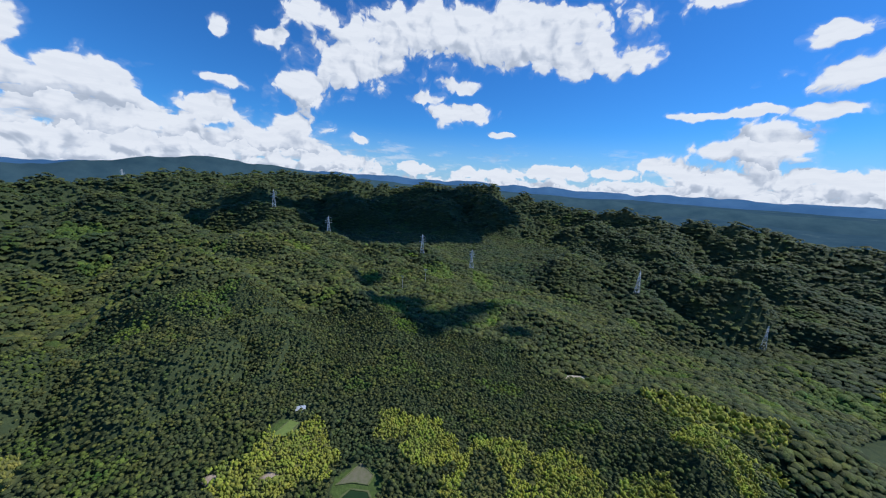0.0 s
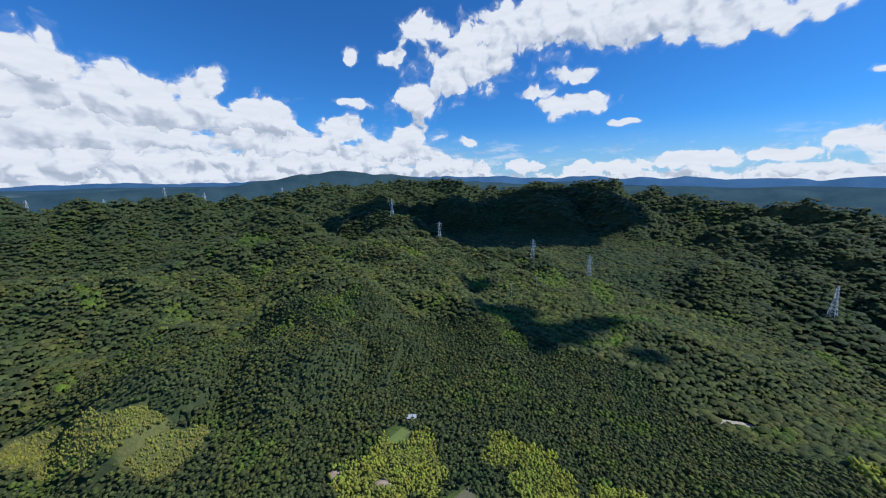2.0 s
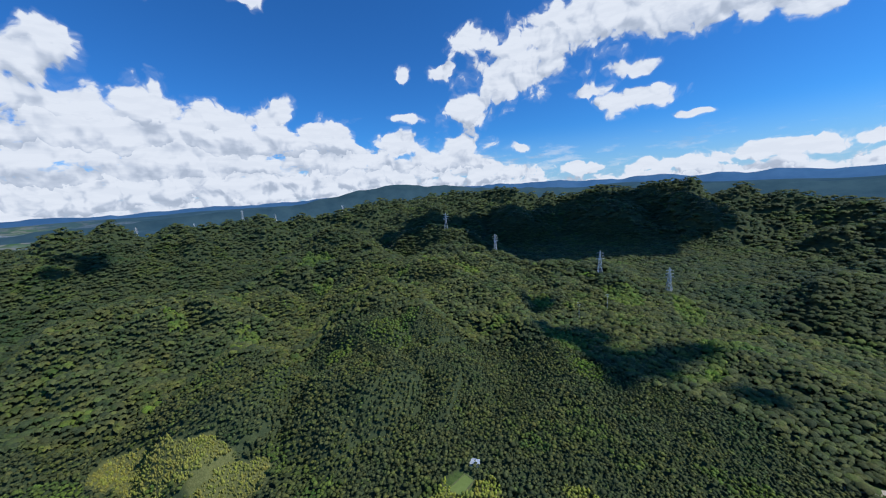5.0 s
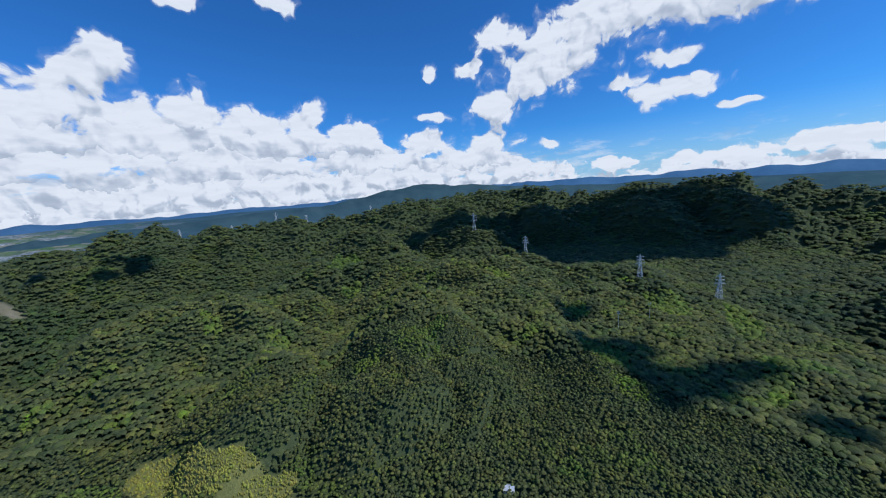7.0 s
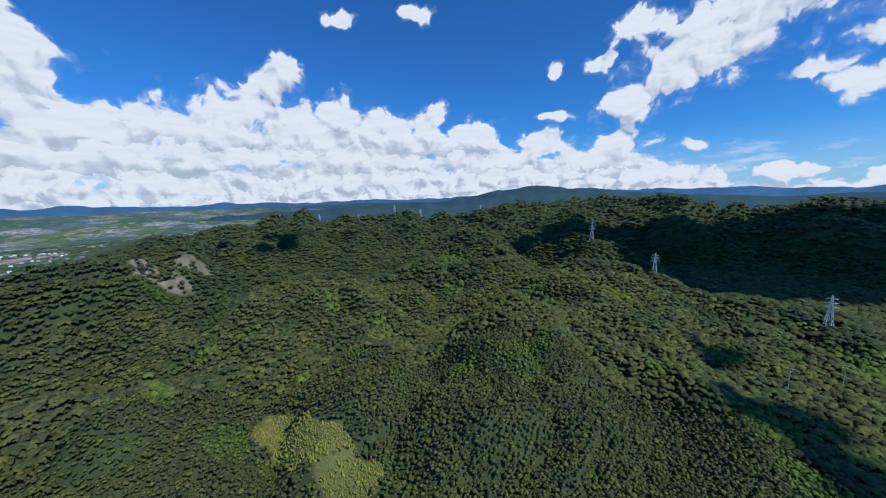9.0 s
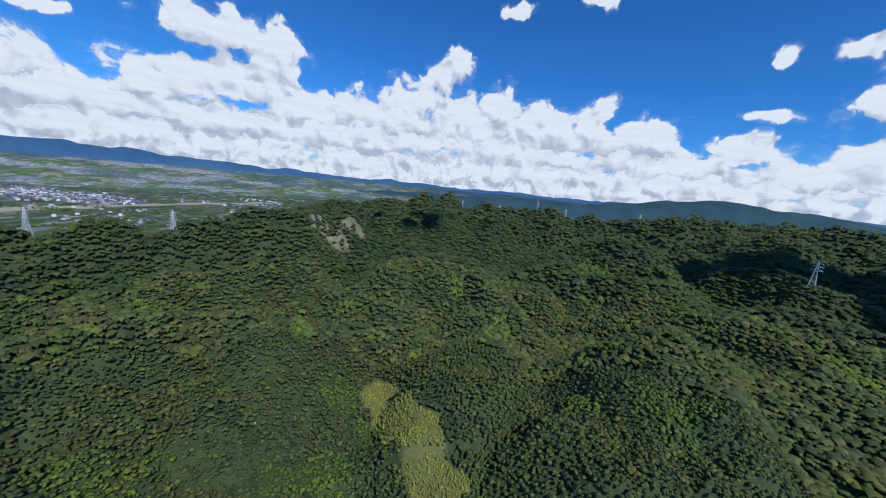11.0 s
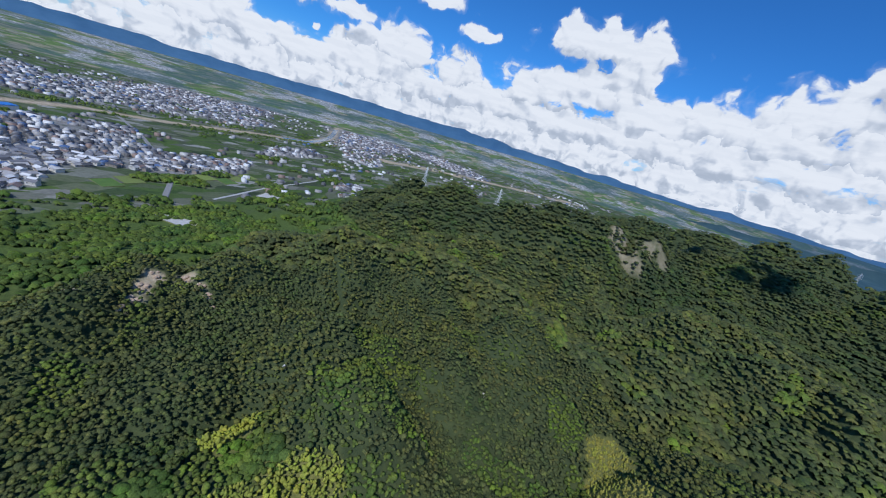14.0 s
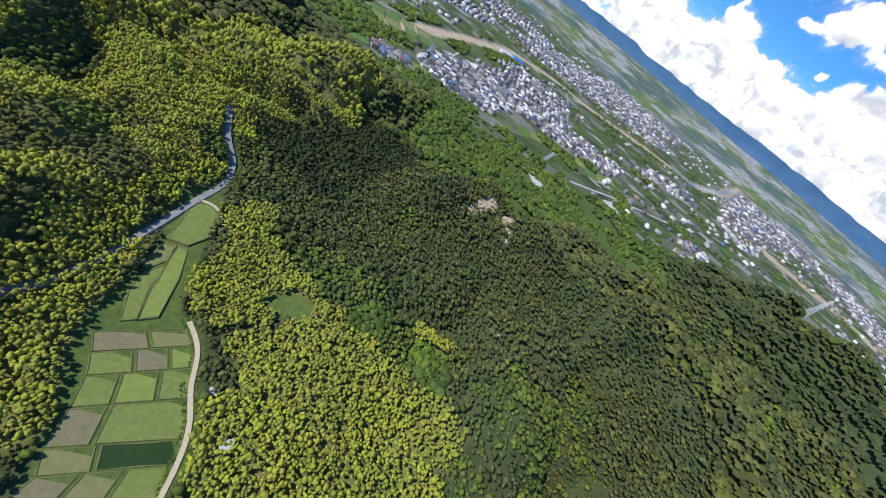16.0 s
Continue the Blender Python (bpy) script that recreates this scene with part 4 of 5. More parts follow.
# ---- valley floor: plots, ponds, tracks ----
def draped(name, outline, mat, lift, label, category, group="", edge=1.0, lip=None, level=None):
    """A plot of land over the sheet: outline of (x, y), with a bank of the given material round it."""
    cx, cy = sum(p[0] for p in outline) / len(outline), sum(p[1] for p in outline) / len(outline)
    ring = []
    for (ax, ay), (bx, by) in zip(outline, outline[1:] + outline[:1]):
        steps = max(2, int(math.hypot(bx - ax, by - ay) / 2.5))
        ring += [(ax + (bx - ax) * i / steps, ay + (by - ay) * i / steps) for i in range(steps)]
    top = max(float(height(px, py)) for px, py in ring) + lift if level is None else level
    thing = new(name)
    thing.location = (cx, cy, float(height(cx, cy)))
    base = thing.location.copy()
    bm = bmesh.new()
    inner = [(cx + (px - cx) * (1 - edge / max(4.0, math.hypot(px - cx, py - cy))), cy + (py - cy) * (1 - edge / max(4.0, math.hypot(px - cx, py - cy)))) for px, py in ring]
    vs = [bm.verts.new((px - base.x, py - base.y, top - base.z - 0.1)) for px, py in inner]
    bm.faces.new(vs)
    bmesh.ops.triangulate(bm, faces=bm.faces[:])
    part("surface", bm, mat, thing)
    bm = bmesh.new()
    rows = []
    for pts, dz in ((inner, -0.3), (inner, 0.16), (ring, 0.2), ([(cx + (px - cx) * 1.04, cy + (py - cy) * 1.04) for px, py in ring], -1.6)):
        rows.append([bm.verts.new((px - base.x, py - base.y, top - base.z + dz)) for px, py in pts])
    n = len(ring)
    for a, b in zip(rows, rows[1:]):
        for i in range(n):
            bm.faces.new((a[i], a[(i + 1) % n], b[(i + 1) % n], b[i]))
    bmesh.ops.recalc_face_normals(bm, faces=bm.faces[:])
    part("bank", bm, lip or BUND, thing)
    return tagged(thing, label, category, group)


GROUP = "paddies along the valley floor"
draped("paddy_field", [(4.5, -76.1), (-3.0, -80.5), (-13.0, -75.2), (-19.5, -62.2), (-14.7, -49.0), (-4.4, -46.8)], GRASS, 0.1, "mown green field with a fallow patch beside the road", "field", GROUP)
draped("paddy_field", [(-5.3, -44.9), (-10.3, -46.5), (-14.1, -36.3), (-10.5, -26.9), (-6.6, -29.2)], OLIVE, 0.1, "small olive field below the road", "field", GROUP)
draped("paddy_field", [(-10.9, -46.6), (-16.1, -47.2), (-25.3, -30.3), (-32.6, -9.4), (-27.3, -4.7), (-19.7, -19.3)], RICE, 0.1, "bright green rice paddy with a pale path", "field", GROUP)
draped("paddy_field", [(-14.8, -35.4), (-19.0, -20.3), (-26.7, -4.6), (-22.3, -1.2), (-12.4, -15.4), (-11.2, -26.0)], GRASS, 0.1, "bright green rice paddy below the road", "field", GROUP)
LEFT = [(-18, 7), (-24, 14), (-30, 22), (-35, 33), (-39, 46), (-44, 53), (-42, 64), (-36, 78)]
RIGHT = [(-45, -11), (-53, -5), (-60, 3), (-68, 14), (-76, 28), (-80, 36), (-84, 50), (-86, 64)]
PLOTS = [(0, 0.0, 0.55, FALLOW), (0, 0.57, 1.0, OLIVE), (1, 0.0, 0.4, GRASS), (1, 0.42, 0.74, FALLOW), (1, 0.76, 1.0, RICE), (2, 0.0, 0.3, GRASS), (2, 0.32, 0.66, RICE), (2, 0.68, 1.0, GRASS), (3, 0.0, 0.3, FALLOW), (3, 0.32, 1.0, GRASS), (5, 0.0, 0.3, FALLOW), (5, 0.32, 0.6, OLIVE), (5, 0.62, 1.0, GRASS), (6, 0.0, 0.34, FALLOW), (6, 0.36, 0.68, FALLOW), (6, 0.7, 1.0, OLIVE), (4, 0.0, 0.36, OLIVE)]
WORDS = {"mown grass": "green grassy paddy between earth banks", "young rice": "bright green rice paddy between earth banks", "fallow soil with weeds": "brown fallow paddy with weeds between banks", "dry olive grass": "olive dry paddy between earth banks"}


def across(i, s):
    (ax, ay), (bx, by) = LEFT[i], RIGHT[i]
    return ax + (bx - ax) * s, ay + (by - ay) * s


def plot_corners(i, s, e):
    a, b, c, d = across(i, s), across(i, e), across(i + 1, e), across(i + 1, s)
    mid = [sum(p[k] for p in (a, b, c, d)) / 4 for k in (0, 1)]
    return [(mid[0] + (p[0] - mid[0]) * 0.97, mid[1] + (p[1] - mid[1]) * 0.95) for p in (a, b, c, d)]


for i, s, e, mat in PLOTS:
    draped("paddy_field", plot_corners(i, s, e), mat, 0.05, WORDS[mat.name], "field", GROUP, 0.4)
draped("pond", plot_corners(4, 0.38, 1.0), WATER_GREEN, 0.0, "rectangular dark green irrigation pond with a low earth bank", "pond", "", 0.5)
draped("pond", [(-43.1, 81.3), (-53.3, 73.5), (-66.0, 81.2), (-56.5, 88.1)], WATER_GREEN, -0.1, "small dark green pond among the paddies", "pond", "", 0.6)
draped("pond", [(-59.8, 160.7), (-49.7, 174.4), (-38.1, 173.5), (-31.1, 162.9), (-39.3, 149.0), (-53.2, 149.5)], WATER_GREEN, 0.1, "green farm pond with a low earth bank", "pond", "", 1.2)
draped("earth_bank", [(-60.2, 176.4), (-48.1, 195.4), (-37.4, 185.7), (-39.3, 177.9), (-49.8, 178.9)], FALLOW, 0.3, "bare weedy earth bank above the pond", "bank", "", 0.8)
draped("vegetable_plot", [(-113.7, 202.3), (-108.0, 220.0), (-99.5, 217.8), (-102.2, 202.4)], RICE, 0.3, "small bright vegetable plot in a forest clearing", "field", "", 0.8)


# Bright paddies on the plain beside the village.
c8, s8 = math.cos(radians(24)), math.sin(radians(24))
for i in range(6):
    for j in range(7):
        u, v = -205 + i * 34, -500 - j * 44
        w = 30 - (i * 7 + j * 3) % 6
        quad = [(u, v), (u + w, v), (u + w, v - 39), (u, v - 39)]
        quad = [(c8 * (px + 100) - s8 * (py + 620) + 32, s8 * (px + 100) + c8 * (py + 620) - 572) for px, py in quad]
        if all(plain_mask(px, py) > 0.45 for px, py in quad) and not in_boxes(np.array([q[0] for q in quad]), np.array([q[1] for q in quad]), TOWNS).any():
            mat = (RICE_DEEP, RICE_DEEP, GRASS, RICE_DEEP, OLIVE)[(i * 3 + j) % 5]
            draped("paddy_field", quad, mat, 0.1, "large bright green rice paddy on the plain" if mat is RICE_DEEP else "grassy paddy on the plain beside the village", "field", "paddies on the plain", 0.8)
for i in range(9):
    u, v = -215 - i * 31, -575 - (i % 3) * 14 - i * 9
    quad = [(u, v), (u - 27, v - 8), (u - 20, v - 46), (u + 6, v - 38)]
    if not in_boxes(np.array([q[0] for q in quad]), np.array([q[1] for q in quad]), TOWNS).any():
        draped("paddy_field", quad, (RICE_DEEP, GRASS, RICE)[i % 3], 0.1, "bright green paddy between village and hills", "field", "paddies on the plain", 0.8)


def lane(name, points, width, mat, label, lift, kind="structure"):
    """A road laid over the land along a line of (x, y)."""
    pts = []
    for (ax, ay), (bx, by) in zip(points, points[1:]):
        steps = max(2, int(math.hypot(bx - ax, by - ay) / 3.0))
        pts += [(ax + (bx - ax) * i / steps, ay + (by - ay) * i / steps) for i in range(steps)]
    pts.append(points[-1])
    for _ in range(6):
        pts = [pts[0]] + [((a[0] + 2 * b[0] + c[0]) / 4, (a[1] + 2 * b[1] + c[1]) / 4) for a, b, c in zip(pts, pts[1:], pts[2:])] + [pts[-1]]
    bm = bmesh.new()
    rows = []
    for i, (px, py) in enumerate(pts):
        (ax, ay), (bx, by) = pts[max(0, i - 1)], pts[min(len(pts) - 1, i + 1)]
        d = math.hypot(bx - ax, by - ay)
        nx, ny = -(by - ay) / d * width / 2, (bx - ax) / d * width / 2
        z = max(float(height(px + k * nx, py + k * ny)) for k in (-1, 0, 1)) + lift
        rows.append([bm.verts.new(c) for c in ((px - nx * 1.3, py - ny * 1.3, z - 1.2), (px - nx, py - ny, z), (px + nx, py + ny, z), (px + nx * 1.3, py + ny * 1.3, z - 1.2))])
    for a, b in zip(rows, rows[1:]):
        for k in range(3):
            bm.faces.new((a[k], b[k], b[k + 1], a[k + 1]))
    bmesh.ops.recalc_face_normals(bm, faces=bm.faces[:])
    return tagged(part(name, bm, mat), label, "road", kind=kind)


lane("road", ROAD, 3.7, ASPHALT, "narrow grey asphalt road through the bamboo", 0.45)
lane("track", TRACK, 1.9, GRAVEL, "pale gravel farm track beside the paddies", 0.5)
lane("side_track", SIDE_TRACK, 1.6, GRAVEL, "pale concrete path round the field", 0.5)
lane("forest_road", [(127.0, 343.1), (146.1, 348.6), (169.5, 353.7), (196.6, 347.6), (243.6, 352.5), (280.7, 347.8)], 5.0, GRAVEL, "pale stretch of road in a forest gap", 0.8)


# ---- bare ground, rocks ----
def boulder(name, x, y, size, label, mat=STONE):
    bm = bmesh.new()
    bmesh.ops.create_icosphere(bm, subdivisions=2, radius=size)
    for v in bm.verts:
        v.co *= 1 + 0.3 * (noise.noise(v.co * 1.3 / size + Vector((x, y, 0))))
        v.co.z *= 0.75
    ob = part(name, bm, mat)
    ob.location = (x, y, float(height(x, y)) + size * 0.25)
    return tagged(ob, label, "rock")


for bx, by, br in BARE_GROUND:
    for i in range(4):
        a = i * 1.9 + bx
        ob = boulder("rock", bx + br * 0.6 * math.cos(a), by + br * 0.6 * math.sin(a), random.uniform(0.9, 2.2), "tan rock on the bare hillside scar", EARTH)
        ob["group"] = "rocks on the bare scar"
for x, y, s in ((-395, 254, 2.2), (-412, -83, 2.2), (-301, 20, 1.6), (-200, -79, 1.2)):
    ob = boulder("rock", x, y, s, "pale grey rock standing out of the forest")
    ob.scale.z = 2.4
for x, y, s in ((-99, 173, 4), (-130, 166, 4)):
    ob = tagged(boulder("landslip", x, y, s, "bare pinkish earth landslip among bamboo", EARTH), category="bare earth")
    ob.scale = (1.5, 1.0, 0.5)


# ---- houses ----
def house_mesh(w, d, h, pitch):
    """Walls, roof and windows of a house, each a mesh."""
    wall = bmesh.new()
    box(wall, -w / 2, -d / 2, -1.5, w / 2, d / 2, h)
    top = [wall.verts.new(c) for c in ((-w / 2, -d / 2, h), (-w / 2, d / 2, h), (-w / 2, 0, h + pitch), (w / 2, -d / 2, h), (w / 2, d / 2, h), (w / 2, 0, h + pitch))]
    wall.faces.new(top[:3]), wall.faces.new(top[3:])
    roof = bmesh.new()
    o, t = 0.6, 0.22
    for s in (-1, 1):
        a = [(-w / 2 - o, s * (d / 2 + o), h - pitch * 2 * o / d), (w / 2 + o, s * (d / 2 + o), h - pitch * 2 * o / d), (w / 2 + o, 0, h + pitch), (-w / 2 - o, 0, h + pitch)]
        low, up = [roof.verts.new((x, y, z + 0.02)) for x, y, z in a], [roof.verts.new((x, y, z + t)) for x, y, z in a]
        roof.faces.new(low), roof.faces.new(up)
        for i in range(4):
            roof.faces.new((low[i], low[(i + 1) % 4], up[(i + 1) % 4], up[i]))
    bmesh.ops.recalc_face_normals(roof, faces=roof.faces[:])
    panes = []
    for s in (-1, 1):
        for x in (-w / 4, w / 4):
            p = bmesh.new()
            y = s * (d / 2 + 0.02)
            box(p, x - 0.9, min(y, y + s * 0.05), h * 0.45, x + 0.9, max(y, y + s * 0.05), h * 0.45 + 1.2)
            panes.append(p)
    return wall, roof, panes


def house(name, x, y, turn, size, label, walls, roofs, group="", category="house"):
    w, d, h, pitch = size
    thing = new(name)
    wall, roof, panes = house_mesh(w, d, h, pitch)
    part("wall", wall, walls, thing)
    part("roof", roof, roofs, thing)
    for p in panes:
        part("window", p, PANE, thing)
    thing.matrix_world = pose(x, y, float(height(x, y)), 0, 0, turn)
    return tagged(thing, label, category, group)


house("shed", -92, 25, 30, (4.2, 3.0, 2.4, 0.6), "small grey tin shed beside the farm track", TIN, TIN, category="shed")
house("hut", -105, 230, 20, (7, 4.5, 2.8, 1.4), "small hut with a grey roof in the clearing", WHITE_WALL, TIN, category="hut")
house("shed", -74, 9, 10, (3.0, 2.2, 2.0, 0.4), "low white shed beside the farm track", WHITE_WALL, TIN, category="shed")
STYLES = [((11, 8, 5.2, 2.2), "two-storey house with a tiled gable roof in the village"), ((13, 9, 3.2, 2.4), "low farmhouse with a broad tiled roof in the village"), ((9, 7.5, 5.6, 1.6), "narrow two-storey house in the crowded village"), ((16, 10, 5.0, 1.2), "long building with a low roof in the village")]


def town_spots(boxes, step, seed):
    r = np.random.default_rng(seed)
    g = np.arange(-2700, 400, step)
    u, v = np.meshgrid(g, g)
    u, v = u.ravel() + r.uniform(-0.28, 0.28, u.size) * step, v.ravel() + r.uniform(-0.28, 0.28, v.size) * step
    ok = in_boxes(u, v, boxes) & (plain_mask(u, v) > 0.5) & (along(u, v, RIVER)[0] > 45) & (value_noise(u, v, 40, 91) > 0.16) & (np.hypot(u + 60, v - 70) < 2680)
    return u[ok], v[ok]


hx, hy = town_spots(TOWNS, 14.0, 3)
order = np.argsort(np.hypot(hx + 90, hy - 70))
hx, hy = hx[order], hy[order]
turns = 20 + 25 * np.round(value_noise(hx, hy, 160, 92) * 4) + 90 * (lattice(hx.astype(np.int64), hy.astype(np.int64), 5) > 0.5)
prototypes = []
for i in range(min(300, len(hx))):
    if i < len(STYLES):
        prototypes.append(house("house", hx[i], hy[i], float(turns[i]), STYLES[i][0], STYLES[i][1], WALLS, ROOFS, "houses of the village on the plain"))
    else:
        k = int(lattice(np.int64(i), np.int64(7), 3) * 3.99)
        copy_thing(prototypes[k], pose(float(hx[i]), float(hy[i]), float(height(hx[i], hy[i])), 0, 0, float(turns[i])))


def many_houses(name, x, y, seed, scale, label):
    """Far houses as one mesh: walls and a gable roof each."""
    r = np.random.default_rng(seed)
    n = len(x)
    w, d, h = scale * r.uniform(8, 15, n), scale * r.uniform(6.5, 10, n), r.uniform(3.2, 6.5, n) * (0.6 + 0.4 * scale)
    p, t = h + r.uniform(0.8, 2.4, n), np.radians(20 + 25 * np.round(value_noise(x, y, 160, 92) * 4) + 90 * (r.uniform(0, 1, n) > 0.5))
    z = height(x, y)
    form = np.array([(-1, -1, 0), (1, -1, 0), (1, 1, 0), (-1, 1, 0), (-1, -1, 1), (1, -1, 1), (1, 1, 1), (-1, 1, 1), (-1, 0, 2), (1, 0, 2)], float)
    px, py = form[None, :, 0] * w[:, None] / 2, form[None, :, 1] * d[:, None] / 2
    pz = np.where(form[None, :, 2] == 0, -1.5, np.where(form[None, :, 2] == 1, h[:, None], p[:, None]))
    c, s = np.cos(t)[:, None], np.sin(t)[:, None]
    v = np.stack([x[:, None] + c * px - s * py, y[:, None] + s * px + c * py, z[:, None] + pz], -1).reshape(-1, 3)
    off = (np.arange(n) * 10)[:, None, None]
    q = (np.array([(0, 1, 5, 4), (2, 3, 7, 6), (4, 5, 9, 8), (6, 7, 8, 9), (1, 2, 6, 5), (3, 0, 4, 7)])[None] + off).reshape(-1, 4)
    tr = (np.array([(5, 6, 9), (7, 4, 8)])[None] + off).reshape(-1, 3)
    ob = new(name, mesh_from(name, v, q, tr))
    ob.data.materials.append(ROOFS_MANY)
    return tagged(ob, label, "houses", kind="stuff")


many_houses("village_houses", hx[300:], hy[300:], 11, 1.0, "crowded grey and white roofs of the village")
kx, ky = town_spots(FAR_TOWNS, 21.0, 4)
many_houses("town_houses", kx, ky, 12, 1.25, "grey and white roofs of the towns on the plain")
sx, sy = spots(430, 2600, 46)
keep = (plain_mask(sx, sy) > 0.7) & (along(sx, sy, RIVER)[0] > 60) & (value_noise(sx, sy, 130, 93) > 0.55)
many_houses("scattered_houses", sx[keep], sy[keep], 13, 1.1, "scattered farmhouses and sheds among the fields")


def factory(x, y, turn, label):
    thing = new("factory")
    bm = bmesh.new()
    box(bm, -40, -14, -1, 40, 14, 8)
    part("wall", bm, WHITE_WALL, thing)
    for i in range(4):
        bm = bmesh.new()
        box(bm, -40 + i * 20, -14.5, 8.0, -20.4 + i * 20, 14.5, 9.2)
        part("roof", bm, BLUE_TIN if i < 2 else TIN, thing)
    thing.matrix_world = pose(x, y, float(height(x, y)), 0, 0, turn)
    return tagged(thing, label, "factory")


factory(-153, -1086, 25, "long white factory with blue and pale roofs")

# Grey yards at the foot of the hills.
draped("yard", [(-241.7, -462.1), (-236.9, -442.8), (-262.0, -382.1), (-284.2, -393.0), (-274.8, -421.3)], CONCRETE, 0.4, "pale grey gravel yard at the foot of the hills", "yard", "", 1.0)
draped("yard", [(-417.8, -550.9), (-449.7, -573.0), (-472.2, -533.6), (-455.5, -529.9)], CONCRETE, 0.4, "pale concrete yard among the fields", "yard", "", 1.0)
lane("field_road", [(44.7, -433.5), (-10.4, -513.9), (-22.4, -645.9), (-34.7, -786.1)], 4.0, CONCRETE, "pale farm road across the green paddies", 0.4)
lane("field_road_west", [(-338.7, -529.7), (-482.5, -620.7), (-635.1, -685.8), (-783.3, -776.5)], 4.5, CONCRETE, "pale farm road across the green paddies", 0.4)
lane("plain_road", [(-270.8, -522.6), (-331.7, -675.4), (-372.0, -994.9), (-385.5, -1204.4), (-382.4, -1379.0), (-439.2, -1707.1)], 7.0, ASPHALT, "main road across the plain and river", 0.6)
lane("river_water", [(-921.0, -1337.2), (-1048.9, -1335.3), (-1195.6, -1447.3), (-1318.6, -1564.6), (-1489.3, -1758.9), (-1684.5, -1987.9)], 26, RIVER_WATER, "grey river water between sandbanks", 0.3)


# ---- transmission towers ----
def tower(name, x, y, tall, turn, label):
    thing = new(name)

    def half(z):
        return 0.085 * tall * (1 - z / tall) ** 1.25 + 0.55

    levels = [0, 0.16, 0.3, 0.42, 0.53, 0.63, 0.72, 0.8, 0.87, 0.94, 1.0]
    for sx, sy in ((-1, -1), (1, -1), (1, 1), (-1, 1)):
        bm = bmesh.new()
        for a, b in zip(levels, levels[1:]):
            bar(bm, (sx * half(a * tall), sy * half(a * tall), a * tall - (2.0 if a == 0 else 0)), (sx * half(b * tall), sy * half(b * tall), b * tall), 0.36)
        part("leg", bm, STEEL, thing)
    for face in range(4):
        bm = bmesh.new()
        r = Matrix.Rotation(face * math.pi / 2, 3, "Z")
        for a, b in zip(levels, levels[1:]):
            ha, hb = half(a * tall), half(b * tall)
            for s in (-1, 1):
                bar(bm, r @ Vector((s * ha, -ha, a * tall)), r @ Vector((-s * hb, -hb, b * tall)), 0.17)
            bar(bm, r @ Vector((-hb, -hb, b * tall)), r @ Vector((hb, -hb, b * tall)), 0.26)
        part("bracing", bm, STEEL, thing)
    for z, reach in ((0.66, 0.16), (0.78, 0.145), (0.9, 0.13)):
        for s in (-1, 1):
            bm = bmesh.new()
            tip, h = Vector((s * reach * tall, 0, z * tall)), half(z * tall)
            for sy in (-1, 1):
                bar(bm, (s * h, sy * h, z * tall), tip, 0.3)
            bar(bm, (s * h, 0, (z + 0.05) * tall), tip, 0.3)
            arm = part("crossarm", bm, STEEL, thing)
            bm = bmesh.new()
            for k in range(5):
                bmesh.ops.create_cone(bm, cap_ends=True, segments=8, radius1=0.26, radius2=0.12, depth=0.4, matrix=Matrix.Translation(tip - Vector((0, 0, 0.5 + 0.5 * k))))
            part("insulator", bm, GLASS, arm)
    thing.matrix_world = pose(x, y, float(height(x, y)), 0, 0, turn)
    return tagged(thing, label, "pylon", "pylons across the hills")


first = tower("transmission_tower", -47, 695, 45, 20, "tall grey steel lattice pylon above the forest")
for x, y, turn in ((59, 690, 20), (-268, 758, 30), (354, 586, 40), (518, 501, 40), (-402, 778, 20), (-1239, 589, 50), (-1500, 740, 50), (-1390, 870, 50), (-1310, 960, 60), (-1560, 580, 40), (-1140, 1180, 60), (-672, -363, 70), (-721, -207, 70), (-1060, -60, 80)):
    copy_thing(first, pose(x, y, float(height(x, y)), 0, 0, turn))
for x, y in ((-30, 560), (-64, 515)):
    thing = new("power_pole")
    bm = bmesh.new()
    bmesh.ops.create_cone(bm, cap_ends=True, segments=10, radius1=0.4, radius2=0.25, depth=30, matrix=Matrix.Translation((0, 0, 13)))
    part("pole", bm, CONCRETE, thing)
    for z in (24, 26.5):
        bm = bmesh.new()
        box(bm, -2.4, -0.15, z, 2.4, 0.15, z + 0.3)
        part("crossarm", bm, STEEL, thing)
    thing.location = (x, y, float(height(x, y)))
    tagged(thing, "slender pale power pole above the trees", "power pole", "power poles on the ridge")


# ---- clouds overhead, whose shade lies on the hills ----
CLOUD = plain_material("white cumulus cloud", (0.82, 0.83, 0.85), (0.9, 0.9, 0.9), 60, 1.0)


def shading_cloud(x, y, a, b, turn, label):
    """A cumulus cloud so placed between the sun and the place (x, y) that its shade falls there."""
    high = 1350.0
    at = Vector((x, y, float(height(x, y)))) + to_sun * (high / to_sun.z)
    c, s = math.cos(radians(turn)), math.sin(radians(turn))
    r = random.Random(int(x) + int(y))
    bm = bmesh.new()
    n = max(10, int(a * b / 1600))
    for i in range(n):
        u, v = r.uniform(-1, 1), r.uniform(-1, 1)
        if u * u + v * v > 1:
            u, v = u * 0.6, v * 0.6
        rad = r.uniform(0.2, 0.36) * b * (1.25 - 0.5 * (u * u + v * v))
        bmesh.ops.create_icosphere(bm, subdivisions=2, radius=rad, matrix=Matrix.Translation((c * u * a * 0.85 - s * v * b * 0.8, s * u * a * 0.85 + c * v * b * 0.8, rad * 0.35)))
    for v in bm.verts:
        v.co += 0.12 * b * noise.noise_vector(v.co / (0.35 * b))
    ob = part("backdrop_cloud", bm, CLOUD)
    ob.location = at
    return tagged(ob, label, "cloud", kind="structure")


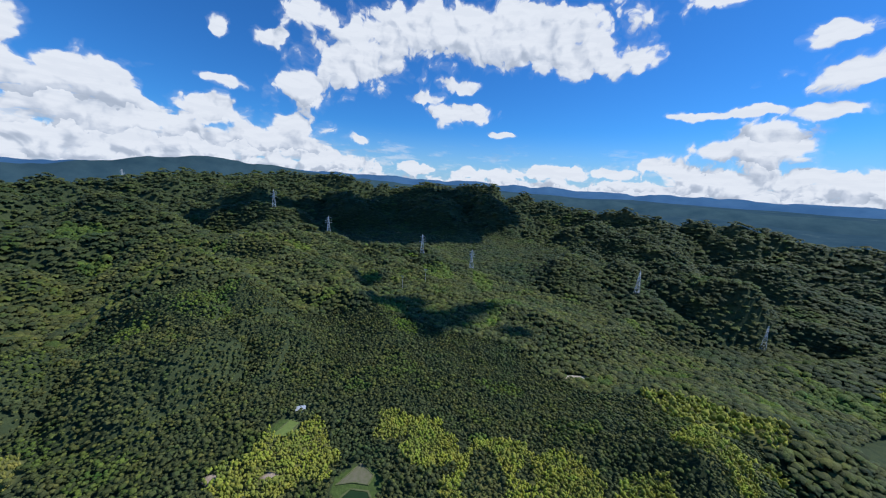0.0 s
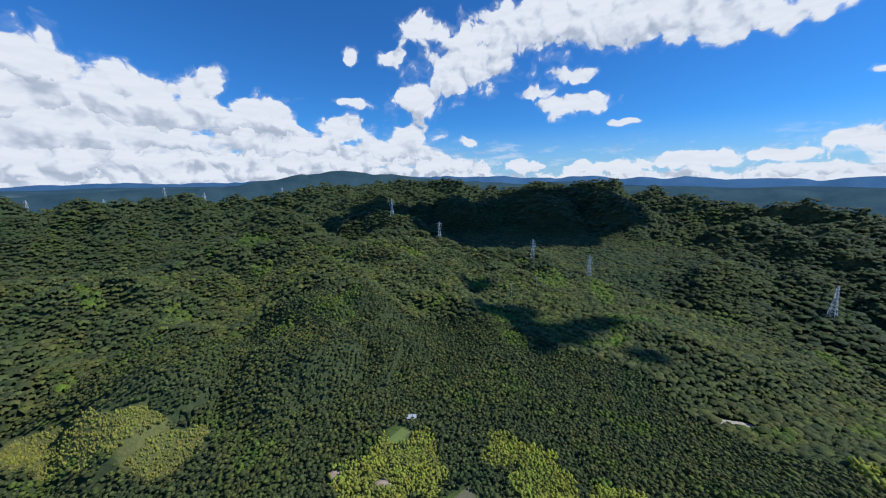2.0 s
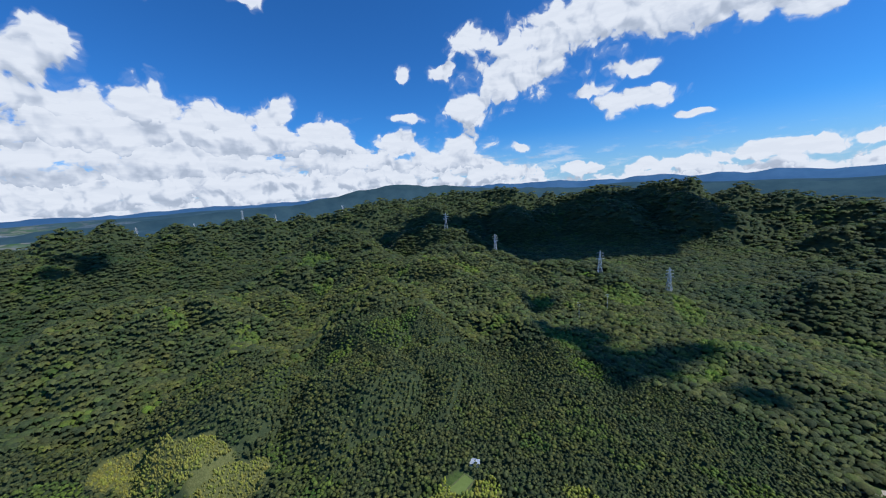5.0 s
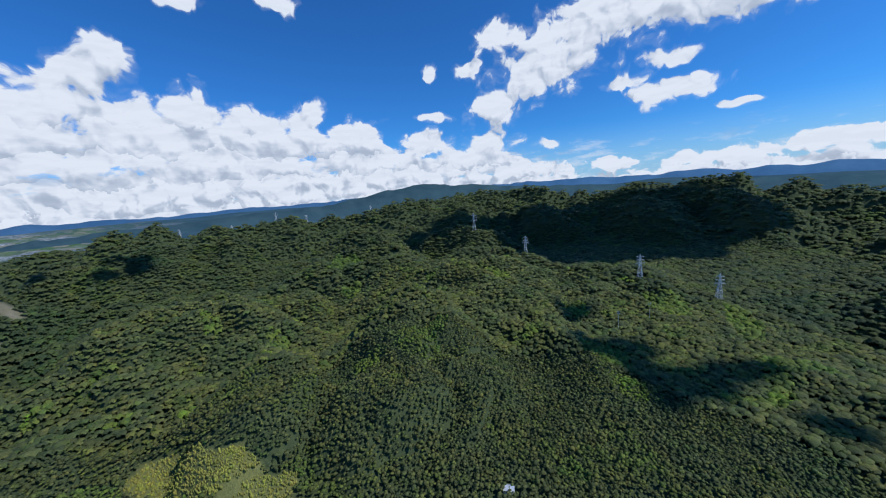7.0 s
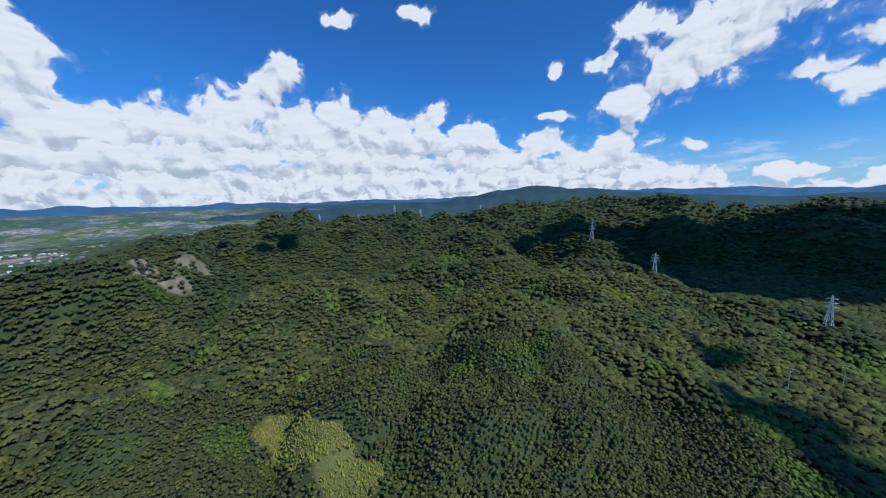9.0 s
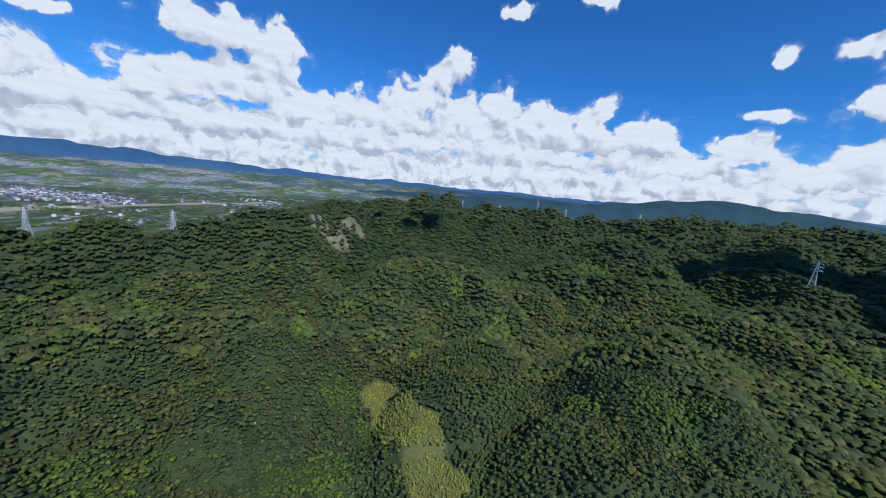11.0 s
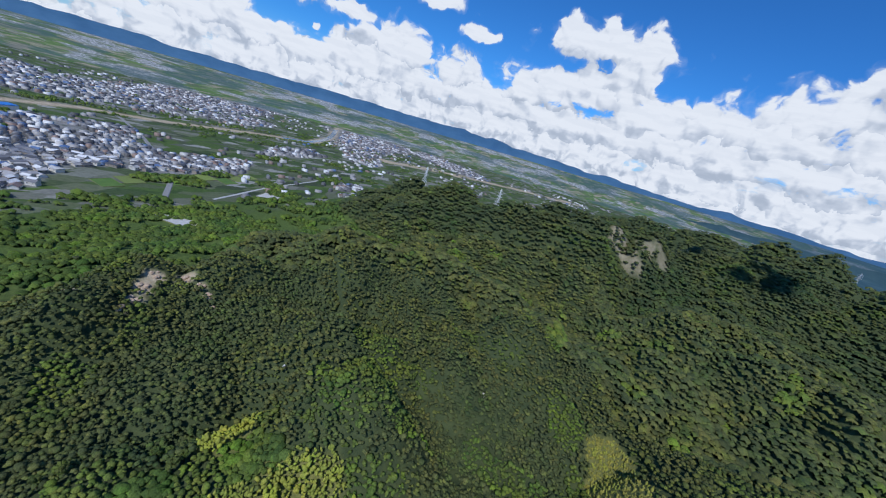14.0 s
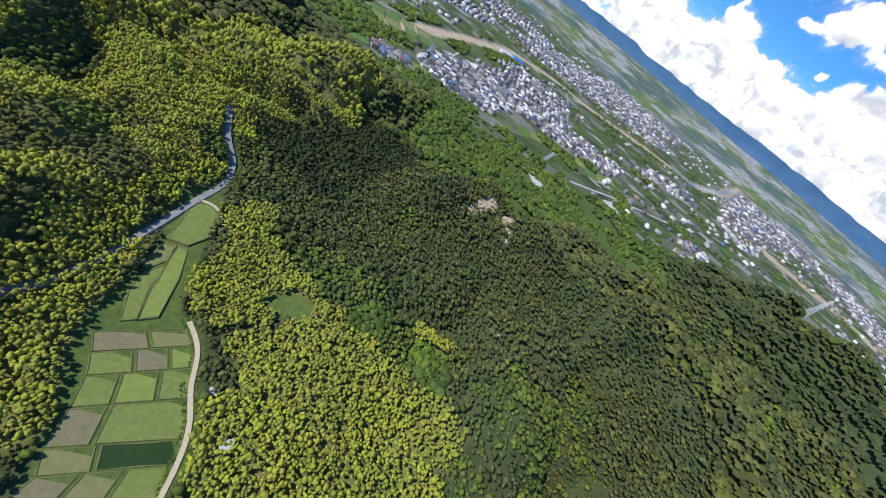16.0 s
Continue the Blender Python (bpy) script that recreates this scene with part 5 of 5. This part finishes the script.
shading_cloud(-250, 1140, 600, 330, 29, "broad white cumulus cloud shading the far ridge")
shading_cloud(-1005, 230, 140, 75, 85, "white cumulus cloud shading the western hill")
shading_cloud(-1090, 520, 100, 50, 80, "small white cumulus cloud drifting over hills")
shading_cloud(-50, 455, 205, 85, -12, "white cumulus cloud drifting over the ridge")


# ---- rough grass and weeds on the valley floor ----
gx2, gy2 = spots(0, 150, 1.1)
edge_d = lane_distance(gx2, gy2, TRACK)
rough_spot = ((np.hypot((gx2 + 35) / 1.35, gy2 - 88) < 22) & (gx2 > -44)) | ((edge_d > 1.3) & (edge_d < 3.4))
rough_spot &= value_noise(gx2, gy2, 4, 91) > 0.3
gx2, gy2 = gx2[rough_spot], gy2[rough_spot]
size = tree_sizes(len(gx2), 0.62)
strewn("rough_grass", DOMES, gx2, gy2, height(gx2, gy2) - 0.1, size, 0.55 * size, SCRUB, "tall rough grass and weeds beside the paddies", "grass", 0.6)


# ---- single trees along the valley ----
def leafy_crown(seed):
    """A crown near the camera: heaps of leaf clumps with gaps between them."""
    r = random.Random(seed)
    bm = bmesh.new()
    for i in range(15):
        a, e = i * 2.4, r.uniform(-0.2, 1.2)
        d = 0.6 if i else 0.0
        mid = Vector((d * math.cos(a) * math.cos(e), d * math.sin(a) * math.cos(e), d * math.sin(e)))
        made = bmesh.ops.create_icosphere(bm, subdivisions=1, radius=r.uniform(0.26, 0.42), matrix=Matrix.Translation(mid))
        for v in made["verts"]:
            v.co += 0.11 * Vector((r.uniform(-1, 1), r.uniform(-1, 1), r.uniform(-1, 1)))
    return bm


def trunk_form(seed):
    r = random.Random(seed)
    bm = bmesh.new()
    bmesh.ops.create_cone(bm, cap_ends=True, segments=7, radius1=0.075, radius2=0.04, depth=1.9, matrix=Matrix.Translation((0, 0, -1.0)))
    for i in range(4):
        a = i * 1.57 + r.uniform(-0.4, 0.4)
        bar(bm, (0, 0, -0.5), (0.45 * math.cos(a), 0.45 * math.sin(a), 0.25), 0.04)
    return bm


tx, ty = spots(0, 170, 9.0)
tk = wooded(tx, ty)
near = (tk == 1) & ((ty < -48) | (tx < -130)) & (tx > -170) & (tx < -30) & (ty > -140) & (ty < 120)
tx, ty = tx[near][:230], ty[near][:230]
forms = []
for i in range(5):
    thing = new("tree")
    part("trunk", trunk_form(i), BARK, thing, "grey-brown trunk with limbs")
    part("crown", leafy_crown(i), FOREST_NEAR, thing)
    forms.append(tagged(thing, "round green broadleaf tree standing above the canopy", "tree", "trees along the valley"))
for i, (x, y) in enumerate(zip(tx, ty)):
    s = 2.3 + 1.1 * lattice(np.int64(i), np.int64(3), 8)
    z = float(height(x, y)) + 1.85 * s
    m = pose(float(x), float(y), z, 0, 0, 77 * i)
    if i < 5:
        forms[i].matrix_world = m @ Matrix.Scale(s, 4)
    else:
        copy = copy_thing(forms[i % 5], m)
        copy.scale = (s, s, s)
